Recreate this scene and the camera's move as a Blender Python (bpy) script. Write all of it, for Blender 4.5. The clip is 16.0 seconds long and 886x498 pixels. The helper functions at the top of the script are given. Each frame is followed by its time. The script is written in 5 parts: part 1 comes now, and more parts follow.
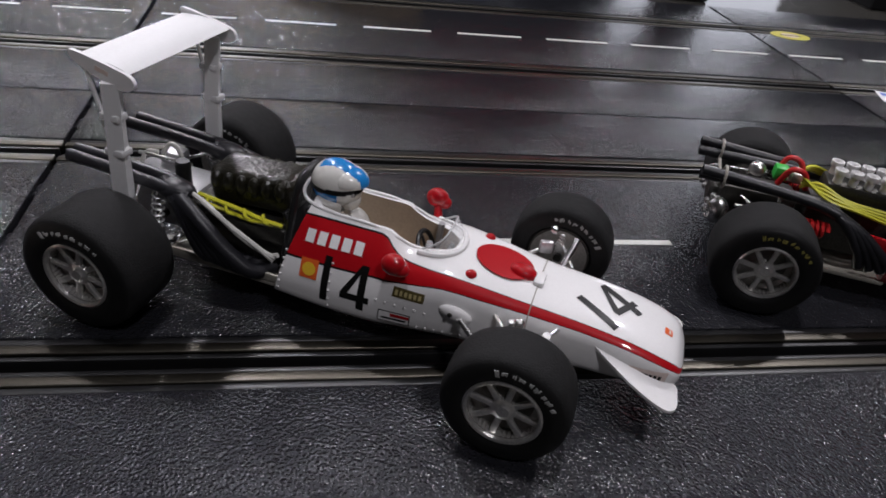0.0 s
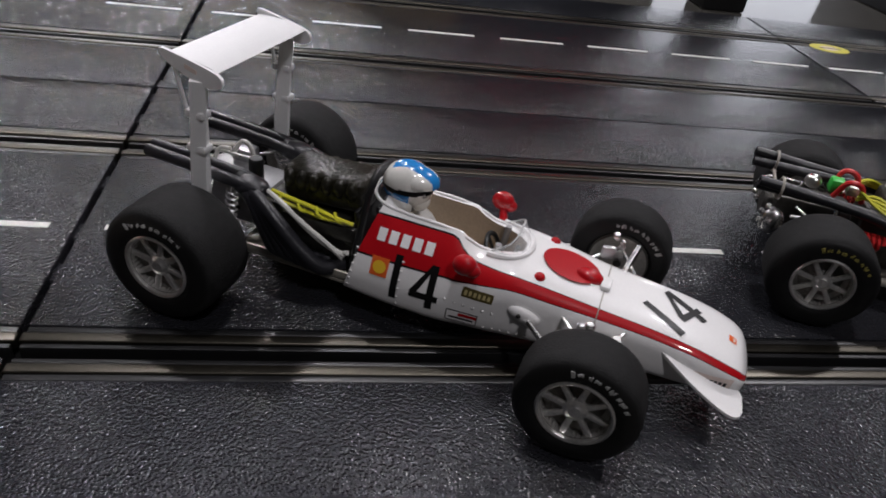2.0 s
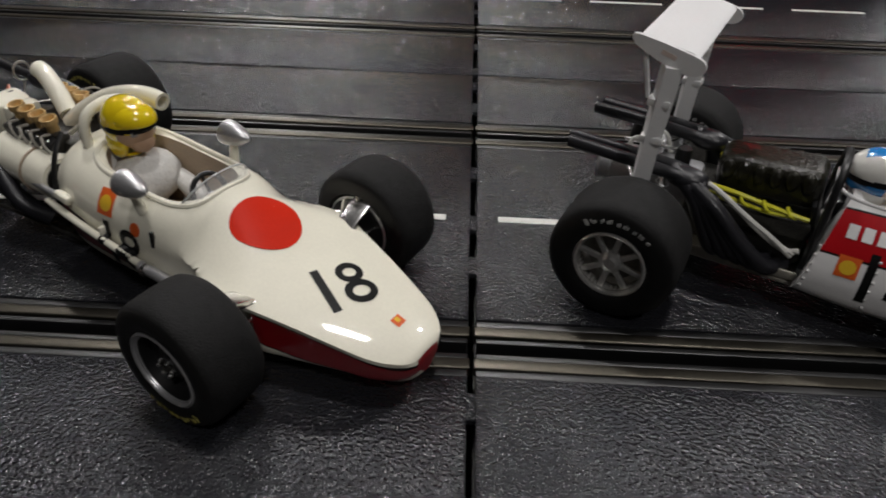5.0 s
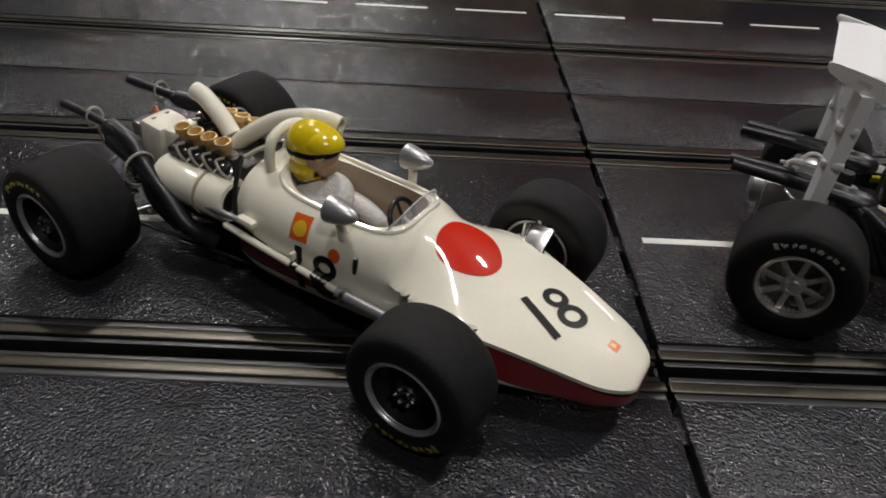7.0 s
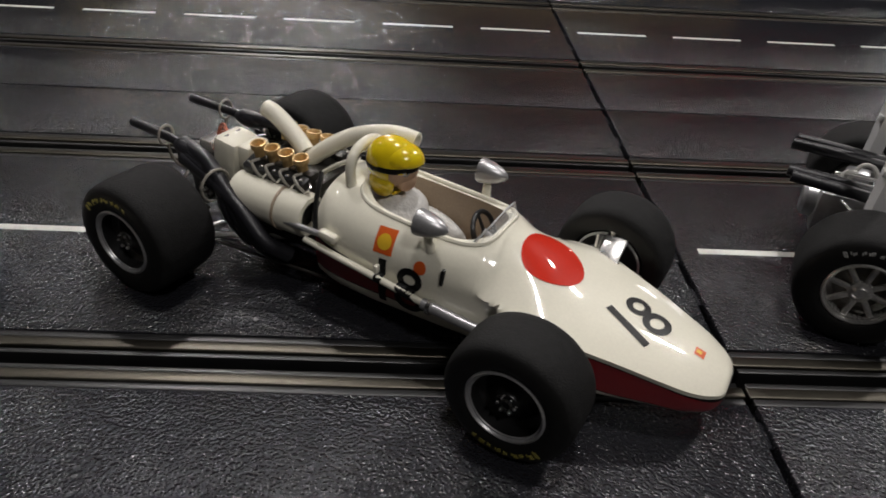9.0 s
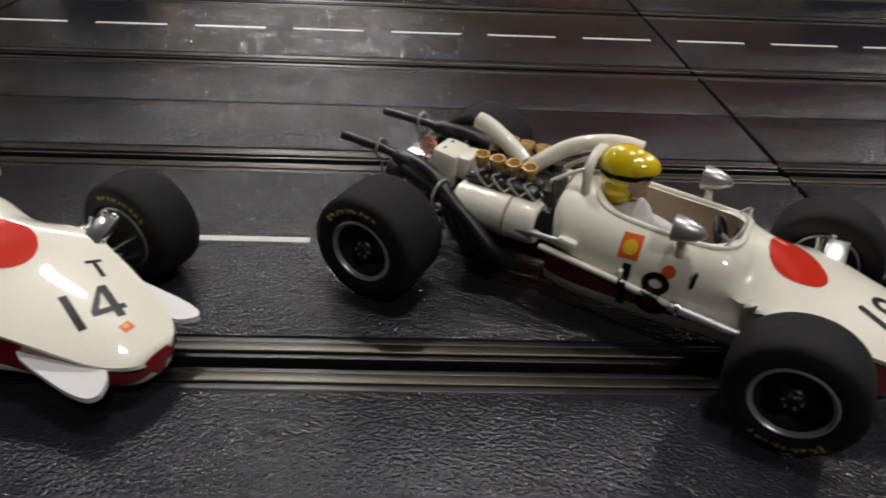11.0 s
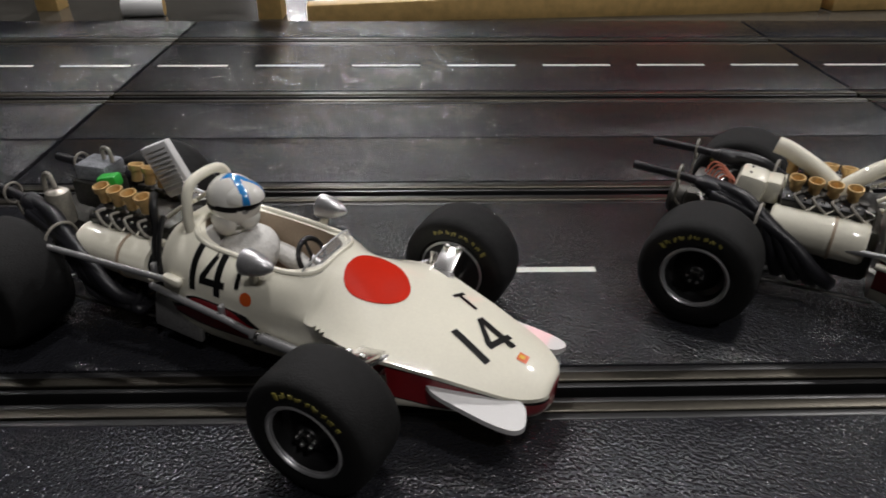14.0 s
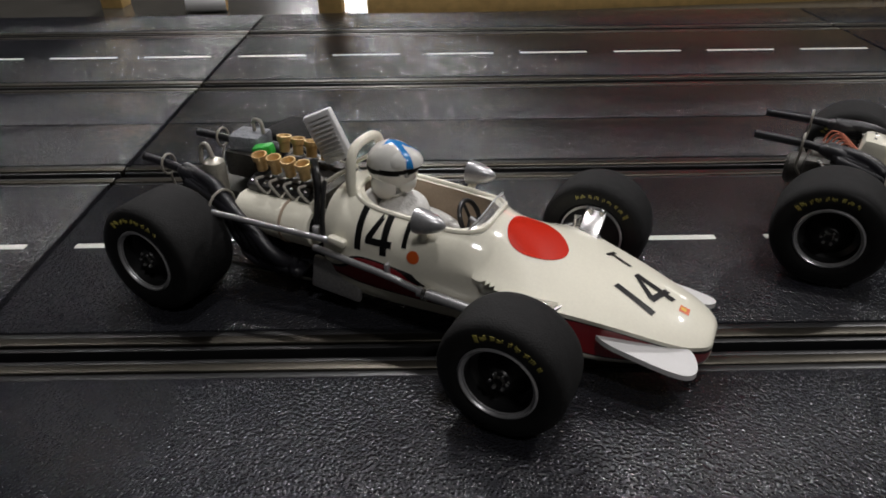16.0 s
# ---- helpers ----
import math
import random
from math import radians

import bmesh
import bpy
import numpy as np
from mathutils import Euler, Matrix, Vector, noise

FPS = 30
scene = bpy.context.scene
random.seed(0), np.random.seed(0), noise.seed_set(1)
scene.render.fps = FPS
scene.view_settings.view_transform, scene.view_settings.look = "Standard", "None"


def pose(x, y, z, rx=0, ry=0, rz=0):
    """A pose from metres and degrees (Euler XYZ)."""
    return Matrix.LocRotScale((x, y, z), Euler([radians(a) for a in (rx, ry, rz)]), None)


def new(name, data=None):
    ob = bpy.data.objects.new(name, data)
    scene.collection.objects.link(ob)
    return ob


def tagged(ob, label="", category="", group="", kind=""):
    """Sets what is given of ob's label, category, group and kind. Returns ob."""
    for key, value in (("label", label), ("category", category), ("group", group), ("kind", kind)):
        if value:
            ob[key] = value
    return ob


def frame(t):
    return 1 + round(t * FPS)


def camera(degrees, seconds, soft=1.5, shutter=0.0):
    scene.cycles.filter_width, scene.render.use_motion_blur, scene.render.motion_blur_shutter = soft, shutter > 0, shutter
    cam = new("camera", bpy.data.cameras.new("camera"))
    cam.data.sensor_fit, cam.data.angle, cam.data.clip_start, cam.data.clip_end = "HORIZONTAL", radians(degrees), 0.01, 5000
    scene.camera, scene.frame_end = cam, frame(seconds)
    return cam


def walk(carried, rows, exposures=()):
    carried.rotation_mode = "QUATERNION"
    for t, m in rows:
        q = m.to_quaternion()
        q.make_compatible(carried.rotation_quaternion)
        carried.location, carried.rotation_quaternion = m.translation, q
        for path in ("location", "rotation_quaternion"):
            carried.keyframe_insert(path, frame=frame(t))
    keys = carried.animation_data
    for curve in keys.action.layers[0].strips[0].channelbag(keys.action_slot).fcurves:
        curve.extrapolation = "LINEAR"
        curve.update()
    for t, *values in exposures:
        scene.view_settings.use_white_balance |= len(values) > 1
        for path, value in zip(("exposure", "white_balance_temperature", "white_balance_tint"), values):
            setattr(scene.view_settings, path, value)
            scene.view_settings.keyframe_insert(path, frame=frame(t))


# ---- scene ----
cam = camera(64.34, 16.0, soft=1.7, shutter=0.5)
# seconds, eye x, y, z, yaw, pitch, lean to the right
ROWS = [
    (0, 0.0789, -0.1209, 0.1150, -13.10, -34.03, -7.91),
    (0.5, 0.0752, -0.1205, 0.1154, -13.01, -34.06, -8.45),
    (1, 0.0732, -0.1213, 0.1168, -12.85, -34.09, -8.90),
    (1.5, 0.0686, -0.1227, 0.1175, -12.31, -34.06, -9.05),
    (2, 0.0654, -0.1221, 0.1151, -11.85, -33.96, -8.87),
    (2.5, 0.0557, -0.1183, 0.1121, -10.96, -34.09, -8.19),
    (3, 0.0417, -0.1149, 0.1110, -8.21, -34.50, -6.80),
    (3.5, 0.0268, -0.1136, 0.1097, -4.72, -35.20, -4.94),
    (4, 0.0142, -0.1117, 0.1093, -2.66, -35.67, -3.78),
    (4.5, 0.0013, -0.1100, 0.1075, -0.57, -36.13, -2.89),
    (5, -0.0047, -0.1098, 0.1067, 1.18, -36.42, -2.08),
    (5.2, -0.0085, -0.1104, 0.1067, 1.80, -36.43, -1.60),
    (7.5, -0.0598, -0.1092, 0.1084, -2.38, -35.23, -3.68),
    (8, -0.0629, -0.1104, 0.1079, -2.56, -34.73, -3.49),
    (10.3, -0.1007, -0.1133, 0.1088, -3.07, -33.90, -3.76),
    (10.5, -0.1070, -0.1135, 0.1090, -2.87, -33.85, -3.14),
    (11, -0.1268, -0.1169, 0.1086, -2.52, -33.59, -2.65),
    (11.5, -0.1429, -0.1175, 0.1079, -2.06, -32.88, -1.79),
    (12, -0.1571, -0.1193, 0.1071, -1.89, -32.27, -0.70),
    (12.5, -0.1708, -0.1195, 0.1062, -2.01, -31.83, -0.38),
    (13, -0.1860, -0.1213, 0.1075, -2.08, -31.46, -0.32),
    (13.5, -0.1959, -0.1210, 0.1076, -1.96, -31.15, -0.37),
    (14, -0.2047, -0.1166, 0.1066, -1.65, -30.93, -0.37),
    (14.5, -0.2170, -0.1162, 0.1049, -1.15, -30.98, -0.30),
    (15, -0.2281, -0.1219, 0.1044, -0.60, -30.95, 0.30),
    (15.5, -0.2326, -0.1244, 0.1030, -0.35, -30.83, 0.63),
    (16, -0.2369, -0.1268, 0.1023, -0.35, -30.79, 0.65),
]
walk(cam, [(t, pose(x, y, z, 0, 0, yaw) @ pose(0, 0, 0, 90 + pitch) @ pose(0, 0, 0, 0, 0, -lean)) for t, x, y, z, yaw, pitch, lean in ROWS],
     exposures=[(0, 0.2, 6050, 18), (2.5, 0.2, 6200, 16), (5, 0.05, 6400, 12), (8, 0.1, 6500, 13), (16, 0.15, 6350, 13)])

# ---- world, lamps, exposure ----
world = bpy.data.worlds.new("room_light")
scene.world = world
world.use_nodes = True
world.node_tree.nodes["Background"].inputs[0].default_value = (0.9, 0.95, 1.0, 1)
world.node_tree.nodes["Background"].inputs[1].default_value = 0.012
scene.view_settings.exposure = 0.0


def lamp_panel(x, y, sx, sy, watts, z=1.9, colour=(1.0, 0.97, 0.93)):
    data = bpy.data.lights.new("ceiling_or_fill_light", "AREA")
    data.shape, data.size, data.size_y, data.energy, data.color = "RECTANGLE", sx, sy, watts, colour
    ob = new("ceiling_or_fill_light", data)
    ob.matrix_world = pose(x, y, z)
    return ob


# the one at (0.45, -1.2) is unseen fill, added to brighten near sides
LAMPS = [(-0.5, 1.35, 0.12, 0.12, 21), (1.6, 1.3, 0.12, 0.12, 25), (-0.6, 2.9, 0.15, 0.15, 7), (-2.1, 1.5, 0.15, 0.15, 7), (0.15, 0.15, 0.13, 0.13, 10), (0.45, -1.2, 0.2, 0.2, 12), (-1.3, 5.6, 0.3, 0.3, 45), (-1.3, 8.9, 0.5, 0.4, 110), (5.2, 7.2, 0.8, 0.8, 40)]
for row in LAMPS:
    lamp_panel(*row)


# ---- materials ----
def mat(name, colour, rough=0.5, metal=0.0, coat=0.0, var=0.12, scale=400.0, bump=0.0, bump_scale=2500.0, spec=0.5, alpha=1.0, trans=0.0, depth=0.0004, rvar=0.2):
    """Plastic, paint or metal with stains at one scale and grain at another; scales are per metre."""
    m = bpy.data.materials.new(name)
    m.use_nodes = True
    nt = m.node_tree
    b = nt.nodes["Principled BSDF"]
    tc = nt.nodes.new("ShaderNodeTexCoord")
    n1, n2 = nt.nodes.new("ShaderNodeTexNoise"), nt.nodes.new("ShaderNodeTexNoise")
    n1.inputs["Scale"].default_value, n1.inputs["Detail"].default_value = scale * 0.2, 4
    n2.inputs["Scale"].default_value, n2.inputs["Detail"].default_value = scale * 4, 3
    add = nt.nodes.new("ShaderNodeMath")
    add.operation = "ADD"
    for n, k in ((n1, 0), (n2, 1)):
        nt.links.new(tc.outputs["Object"], n.inputs["Vector"])
        nt.links.new(n.outputs["Fac"], add.inputs[k])
    ramp = nt.nodes.new("ShaderNodeValToRGB")
    e = ramp.color_ramp.elements
    e[0].position, e[1].position = 0.33, 0.68
    half = nt.nodes.new("ShaderNodeMath")
    half.operation = "MULTIPLY"
    half.inputs[1].default_value = 0.5
    nt.links.new(add.outputs[0], half.inputs[0])
    nt.links.new(half.outputs[0], ramp.inputs[0])
    e[0].color = (*[max(0, c * (1 - var)) for c in colour], 1)
    e[1].color = (*[min(1, c * (1 + var)) for c in colour], 1)
    nt.links.new(ramp.outputs[0], b.inputs["Base Color"])
    rr = nt.nodes.new("ShaderNodeMapRange")
    rr.inputs[3].default_value, rr.inputs[4].default_value = max(0.02, rough * (1 - rvar)), min(1, rough * (1 + rvar))
    nt.links.new(n1.outputs["Fac"], rr.inputs[0])
    nt.links.new(rr.outputs[0], b.inputs["Roughness"])
    b.inputs["Metallic"].default_value = metal
    b.inputs["Coat Weight"].default_value = coat
    b.inputs["Coat Roughness"].default_value = 0.035
    b.inputs["Specular IOR Level"].default_value = spec
    b.inputs["Transmission Weight"].default_value = trans
    if bump > 0:
        n3, bp = nt.nodes.new("ShaderNodeTexNoise"), nt.nodes.new("ShaderNodeBump")
        n3.inputs["Scale"].default_value, n3.inputs["Detail"].default_value = bump_scale, 2
        nt.links.new(tc.outputs["Object"], n3.inputs["Vector"])
        nt.links.new(n3.outputs["Fac"], bp.inputs["Height"])
        bp.inputs["Strength"].default_value, bp.inputs["Distance"].default_value = bump, depth
        nt.links.new(bp.outputs[0], b.inputs["Normal"])
    return m


ROAD = mat("track_plastic", (0.0145, 0.015, 0.018), 0.17, bump=1.0, bump_scale=1300, var=0.14, scale=60, depth=0.0002, rvar=0.15, spec=0.37)
# moulded grain: small pits between rounded pimples, over the soft unevenness
nt = ROAD.node_tree
cell, grain, tc = nt.nodes.new("ShaderNodeTexVoronoi"), nt.nodes.new("ShaderNodeBump"), nt.nodes["Texture Coordinate"]
cell.inputs["Scale"].default_value = 1400
grain.inputs["Strength"].default_value, grain.inputs["Distance"].default_value = 0.8, 0.00029
grain.invert = True
nt.links.new(tc.outputs["Object"], cell.inputs["Vector"])
nt.links.new(cell.outputs["Distance"], grain.inputs["Height"])
nt.links.new(nt.nodes["Bump"].outputs[0], grain.inputs["Normal"])
nt.links.new(grain.outputs[0], nt.nodes["Principled BSDF"].inputs["Normal"])
SLOT = mat("slot_black", (0.008, 0.008, 0.008), 0.5)
RAIL = mat("steel_rail", (0.07, 0.064, 0.052), 0.38, metal=1.0, var=0.2, scale=200)
MARK = mat("lane_paint", (0.58, 0.58, 0.54), 0.5, var=0.15, scale=300)
SEAM = mat("joint_black", (0.006, 0.006, 0.006), 0.6)
WHITE = mat("white_paint", (0.80, 0.79, 0.78), 0.35, coat=1.0, var=0.03, spec=0.15)
WINGW = mat("wing_white", (0.78, 0.78, 0.78), 0.5, var=0.03)
CREAM = mat("cream_paint", (0.84, 0.81, 0.68), 0.35, coat=1.0, var=0.04, spec=0.15)
RED = mat("red_paint", (0.40, 0.006, 0.010), 0.35, coat=1.0, var=0.06, spec=0.15)
DARKRED = mat("dark_red_paint", (0.27, 0.007, 0.012), 0.35, coat=1.0, var=0.1)
DOTRED = mat("red_disc_decal", (0.60, 0.022, 0.006), 0.4, coat=1.0, var=0.05, spec=0.1)
BLACK = mat("black_decal", (0.006, 0.006, 0.006), 0.4, var=0.2, spec=0.2)
TYRE = mat("tyre_rubber", (0.0105, 0.0105, 0.0105), 0.78, bump=0.35, bump_scale=2500, var=0.35, scale=150, spec=0.25)
SIDEWALL = mat("tyre_sidewall", (0.006, 0.006, 0.006), 0.5, var=0.3, scale=150, spec=0.3)
BLACKPLA = mat("black_plastic", (0.008, 0.008, 0.0085), 0.38, var=0.25)
PIPE = mat("satin_black_pipe", (0.013, 0.013, 0.016), 0.36, var=0.25, bump=0.2)
CHROME = mat("chrome", (0.82, 0.81, 0.79), 0.27, metal=1.0, var=0.15)
SILVER = mat("silver_paint", (0.50, 0.50, 0.51), 0.34, metal=0.7, var=0.15)
CASTGREY = mat("cast_grey", (0.72, 0.71, 0.69), 0.30, metal=0.85, var=0.25)
SPECKLE = mat("speckled_grey", (0.20, 0.21, 0.23), 0.6, var=0.7, scale=900, bump=0.8, bump_scale=1500)
WHEELGREY = mat("wheel_grey", (0.30, 0.29, 0.27), 0.42, metal=0.7, var=0.25)
DARKMET = mat("dark_metal", (0.07, 0.068, 0.062), 0.4, metal=0.8, var=0.4, bump=0.4)
GOLD = mat("brass", (0.66, 0.45, 0.20), 0.38, metal=0.45, var=0.2)
SMOKE = mat("smoked_engine_cover", (0.012, 0.011, 0.006), 0.3, var=0.6, bump=1.0, bump_scale=900, coat=0.1, scale=500)
YELLOW = mat("yellow_wire", (0.62, 0.60, 0.03), 0.4, var=0.1)
WIREW = mat("white_wire", (0.62, 0.61, 0.57), 0.45, var=0.1)
WIREG = mat("grey_wire", (0.30, 0.28, 0.24), 0.45, var=0.15)
WIRER = mat("red_wire", (0.55, 0.02, 0.02), 0.35, var=0.1)
COPPER = mat("copper_wire", (0.48, 0.16, 0.10), 0.4, metal=0.4, var=0.3)
GREEN = mat("green_plastic", (0.03, 0.42, 0.05), 0.4, var=0.1)
HELY = mat("yellow_helmet", (0.78, 0.58, 0.01), 0.18, coat=1.0, var=0.03)
HELW = mat("white_helmet", (0.78, 0.77, 0.72), 0.18, coat=1.0, var=0.04)
HELB = mat("blue_stripe", (0.02, 0.22, 0.58), 0.2, coat=1.0, var=0.05)
SUIT = mat("white_cloth", (0.66, 0.65, 0.62), 0.8, var=0.12, bump=0.6, bump_scale=900)
PLAIN = mat("plain_face", (0.50, 0.33, 0.22), 0.5, var=0.08)
BEIGE = mat("cockpit_beige", (0.42, 0.33, 0.24), 0.55, var=0.12)
LENS = mat("goggle_grey", (0.34, 0.34, 0.33), 0.15, var=0.2, coat=1.0)
ORANGE = mat("orange_decal", (0.72, 0.12, 0.02), 0.35, var=0.05)
AMBER = mat("amber_decal", (0.78, 0.48, 0.03), 0.35, var=0.05)
LETTERW = mat("white_lettering", (0.36, 0.36, 0.35), 0.5, var=0.25, scale=2500)
LETTERY = mat("yellow_lettering", (0.24, 0.21, 0.045), 0.5, var=0.3, scale=2500)
GOLDDARK = mat("dark_gold_decal", (0.09, 0.07, 0.02), 0.4)
GOLDLITE = mat("pale_gold_decal", (0.50, 0.42, 0.20), 0.4)
PINK = mat("pale_label", (0.66, 0.55, 0.50), 0.4)
WOOD = mat("pale_pine", (0.60, 0.40, 0.15), 0.5, var=0.22, scale=40, bump=0.3, bump_scale=400)
TABLE = mat("grey_board", (0.06, 0.057, 0.05), 0.14, var=0.3, scale=15, bump=0.2, bump_scale=300)
WALLM = mat("dark_hall", (0.055, 0.053, 0.05), 0.8, var=0.1, scale=5)
CEILM = mat("dark_ceiling", (0.07, 0.069, 0.066), 0.8, var=0.08, scale=5)
DARKBOX = mat("dark_box", (0.012, 0.012, 0.013), 0.5)
PLATE = mat("worn_pan", (0.42, 0.40, 0.34), 0.38, metal=0.5, var=0.25)
EDGE = mat("painted_edge_glint", (0.55, 0.56, 0.56), 0.15, var=0.1, coat=1.0)

GLASS = bpy.data.materials.new("clear_plastic")
GLASS.use_nodes = True
g = GLASS.node_tree.nodes["Principled BSDF"]
g.inputs["Base Color"].default_value = (0.95, 0.96, 0.96, 1)
g.inputs["Roughness"].default_value = 0.05
g.inputs["Alpha"].default_value = 0.26
g.inputs["Specular IOR Level"].default_value = 0.8


# ---- mesh helpers: lengths in millimetres ----
MM = 0.001


def finish(name, bm, mats, angle=38):
    me = bpy.data.meshes.new(name)
    bmesh.ops.transform(bm, matrix=Matrix.Scale(MM, 4), verts=bm.verts)
    bm.normal_update()
    for f in bm.faces:
        f.smooth = True
    bm.to_mesh(me)
    bm.free()
    for m in (mats if isinstance(mats, (list, tuple)) else [mats]):
        me.materials.append(m)
    me.set_sharp_from_angle(angle=radians(angle))
    return me


def part(name, bm, material, parent, label="", angle=38):
    ob = new(name, finish(name, bm, material, angle))
    ob.parent = parent
    return tagged(ob, label)


def thing(name, label, category, m, group=""):
    ob = new(name)
    ob.empty_display_size = 0.01
    ob.matrix_world = m
    return tagged(ob, label, category, group)


def spline(pts, n):
    """Points along a smooth curve through pts, n to a span."""
    p = [Vector(q) for q in pts]
    if len(p) < 3:
        return [p[0].lerp(p[1], i / n) for i in range(n + 1)]
    p = [p[0] * 2 - p[1]] + p + [p[-1] * 2 - p[-2]]
    out = []
    for i in range(1, len(p) - 2):
        a, b, c, d = p[i - 1:i + 3]
        for k in range(n):
            t = k / n
            out.append(0.5 * ((2 * b) + (c - a) * t + (2 * a - 5 * b + 4 * c - d) * t * t + (3 * b - a - 3 * c + d) * t ** 3))
    out.append(p[-2])
    return out


def tube(pts, r, bm=None, seg=9, n=6, r2=None, hollow=False):
    bm = bm or bmesh.new()
    c = spline(pts, n)
    up = Vector((0.13, 0.21, 1)).normalized()
    rings = []
    for i, q in enumerate(c):
        d = (c[min(i + 1, len(c) - 1)] - c[max(i - 1, 0)]).normalized()
        u = d.cross(up).normalized()
        v = d.cross(u)
        k = i / (len(c) - 1)
        rad = r + ((r2 if r2 is not None else r) - r) * k
        rings.append([bm.verts.new(q + (u * math.cos(6.28319 * j / seg) + v * math.sin(6.28319 * j / seg)) * rad) for j in range(seg)])
    for a, b in zip(rings, rings[1:]):
        for j in range(seg):
            bm.faces.new((a[j], a[(j + 1) % seg], b[(j + 1) % seg], b[j]))
    for ring, q, s in ((rings[0], c[0], 1), (rings[-1], c[-1], -1)):
        if hollow:
            d = (c[1] - c[0]).normalized() if s > 0 else (c[-2] - c[-1]).normalized()
            inn = [bm.verts.new(q + (w.co - q) * 0.68) for w in ring]
            deep = [bm.verts.new(w.co + d * r * 1.6) for w in inn]
            for j in range(seg):
                k = (j + 1) % seg
                bm.faces.new((ring[j], inn[j], inn[k], ring[k]))
                bm.faces.new((inn[j], deep[j], deep[k], inn[k]))
            bm.faces.new(deep)
        else:
            bm.faces.new(ring)
    bmesh.ops.recalc_face_normals(bm, faces=bm.faces)
    return bm


def lathe(profile, bm=None, seg=48, at=(0, 0, 0), axis="y", mats=None):
    """Turns a profile of (radius, place along the axis) about an axis."""
    bm = bm or bmesh.new()
    rings = []
    for r, a in profile:
        ring = []
        for j in range(seg):
            c, s = math.cos(2 * math.pi * j / seg) * r, math.sin(2 * math.pi * j / seg) * r
            p = {"y": (c, a, s), "x": (a, c, s), "z": (c, s, a)}[axis]
            ring.append(bm.verts.new(Vector(p) + Vector(at)))
        rings.append(ring)
    for i, (a, b) in enumerate(zip(rings, rings[1:])):
        for j in range(seg):
            f = bm.faces.new((a[j], a[(j + 1) % seg], b[(j + 1) % seg], b[j]))
            if mats:
                f.material_index = mats[i]
    bmesh.ops.recalc_face_normals(bm, faces=bm.faces)
    return bm


def rbox(c, s, bev=0.4, bm=None, turn=None, seg=2):
    """A box with rounded edges: centre, size, an optional turn in degrees."""
    part_bm = bmesh.new()
    bmesh.ops.create_cube(part_bm, size=1, matrix=Matrix.Diagonal((*s, 1)))
    if bev > 0:
        bmesh.ops.bevel(part_bm, geom=part_bm.edges[:], offset=min(bev, min(s) * 0.45), segments=seg, affect="EDGES", profile=0.5)
    m = pose(*c, *(turn or (0, 0, 0)))
    bmesh.ops.transform(part_bm, matrix=m, verts=part_bm.verts)
    if bm is None:
        return part_bm
    vs = [bm.verts.new(v.co) for v in part_bm.verts]
    for f in part_bm.faces:
        bm.faces.new([vs[v.index] for v in f.verts])
    part_bm.free()
    return bm


def ball(c, s, bm=None, u=20, v=14, turn=None, mi=0):
    bm = bm or bmesh.new()
    m = pose(*c, *(turn or (0, 0, 0))) @ Matrix.Diagonal((*s, 1))
    before = set(bm.faces)
    bmesh.ops.create_uvsphere(bm, u_segments=u, v_segments=v, radius=1, matrix=m)
    for f in bm.faces:
        if f not in before:
            f.material_index = mi
    return bm


def interp(table, x):
    """Smooth value at x from rows of (x, value, ...): gives all the values."""
    xs = [r[0] for r in table]
    x = min(max(x, xs[0]), xs[-1])
    i = max(0, min(len(xs) - 2, sum(1 for q in xs if q <= x) - 1))
    a, b, c, d = table[max(i - 1, 0)], table[i], table[i + 1], table[min(i + 2, len(xs) - 1)]
    t = (x - b[0]) / (c[0] - b[0])
    out = []
    for k in range(1, len(b)):
        m1 = (c[k] - a[k]) / (c[0] - a[0]) * (c[0] - b[0])
        m2 = (d[k] - b[k]) / (d[0] - b[0]) * (c[0] - b[0])
        out.append((2 * t ** 3 - 3 * t * t + 1) * b[k] + (t ** 3 - 2 * t * t + t) * m1 + (-2 * t ** 3 + 3 * t * t) * c[k] + (t ** 3 - t * t) * m2)
    return out


def skin_z(body, x, y):
    """Height of a body's upper skin at x and y."""
    hw, zb, zw, zt, nn = interp(body[0], x)
    return zw + (zt - zw) * max(0.0, 1 - min(1, abs(y) / hw) ** nn) ** (1 / nn)


def skin_y(body, x, z):
    """Half width of a body's skin at x and height z."""
    hw, zb, zw, zt, nn = interp(body[0], x)
    q = (z - zw) / (zt - zw) if z > zw else (zw - z) / (zw - zb)
    nn = nn if z > zw else 4.2
    return hw * max(0.0, 1 - min(1, q) ** nn) ** (1 / nn)


def deck_point(row, zb, a):
    """Half section of a broad nose deck with a hump in the middle, a crisp edge and a set-back flank, at angle a from the top."""
    _, wd, zd, zc, q, ws = row
    steps = ((73.7, wd, zd), (78.6, wd - 0.25, zd - 1.1), (80.0, ws, zd - 1.5), (118, ws - 0.7, zb + 2.2), (138, ws - 2.6, zb + 0.2), (180, 0, zb))
    d = abs(math.degrees(a))
    if d <= 73.7:
        u = d / 73.7
        return wd * u, zd + (zc - zd) * max(0.0, 1 - u ** 2.2) ** q
    for (d0, y0, z0), (d1, y1, z1) in zip(steps, steps[1:]):
        if d <= d1:
            t = (d - d0) / (d1 - d0)
            return y0 + (y1 - y0) * t, z0 + (z1 - z0) * t
    return 0.0, zb


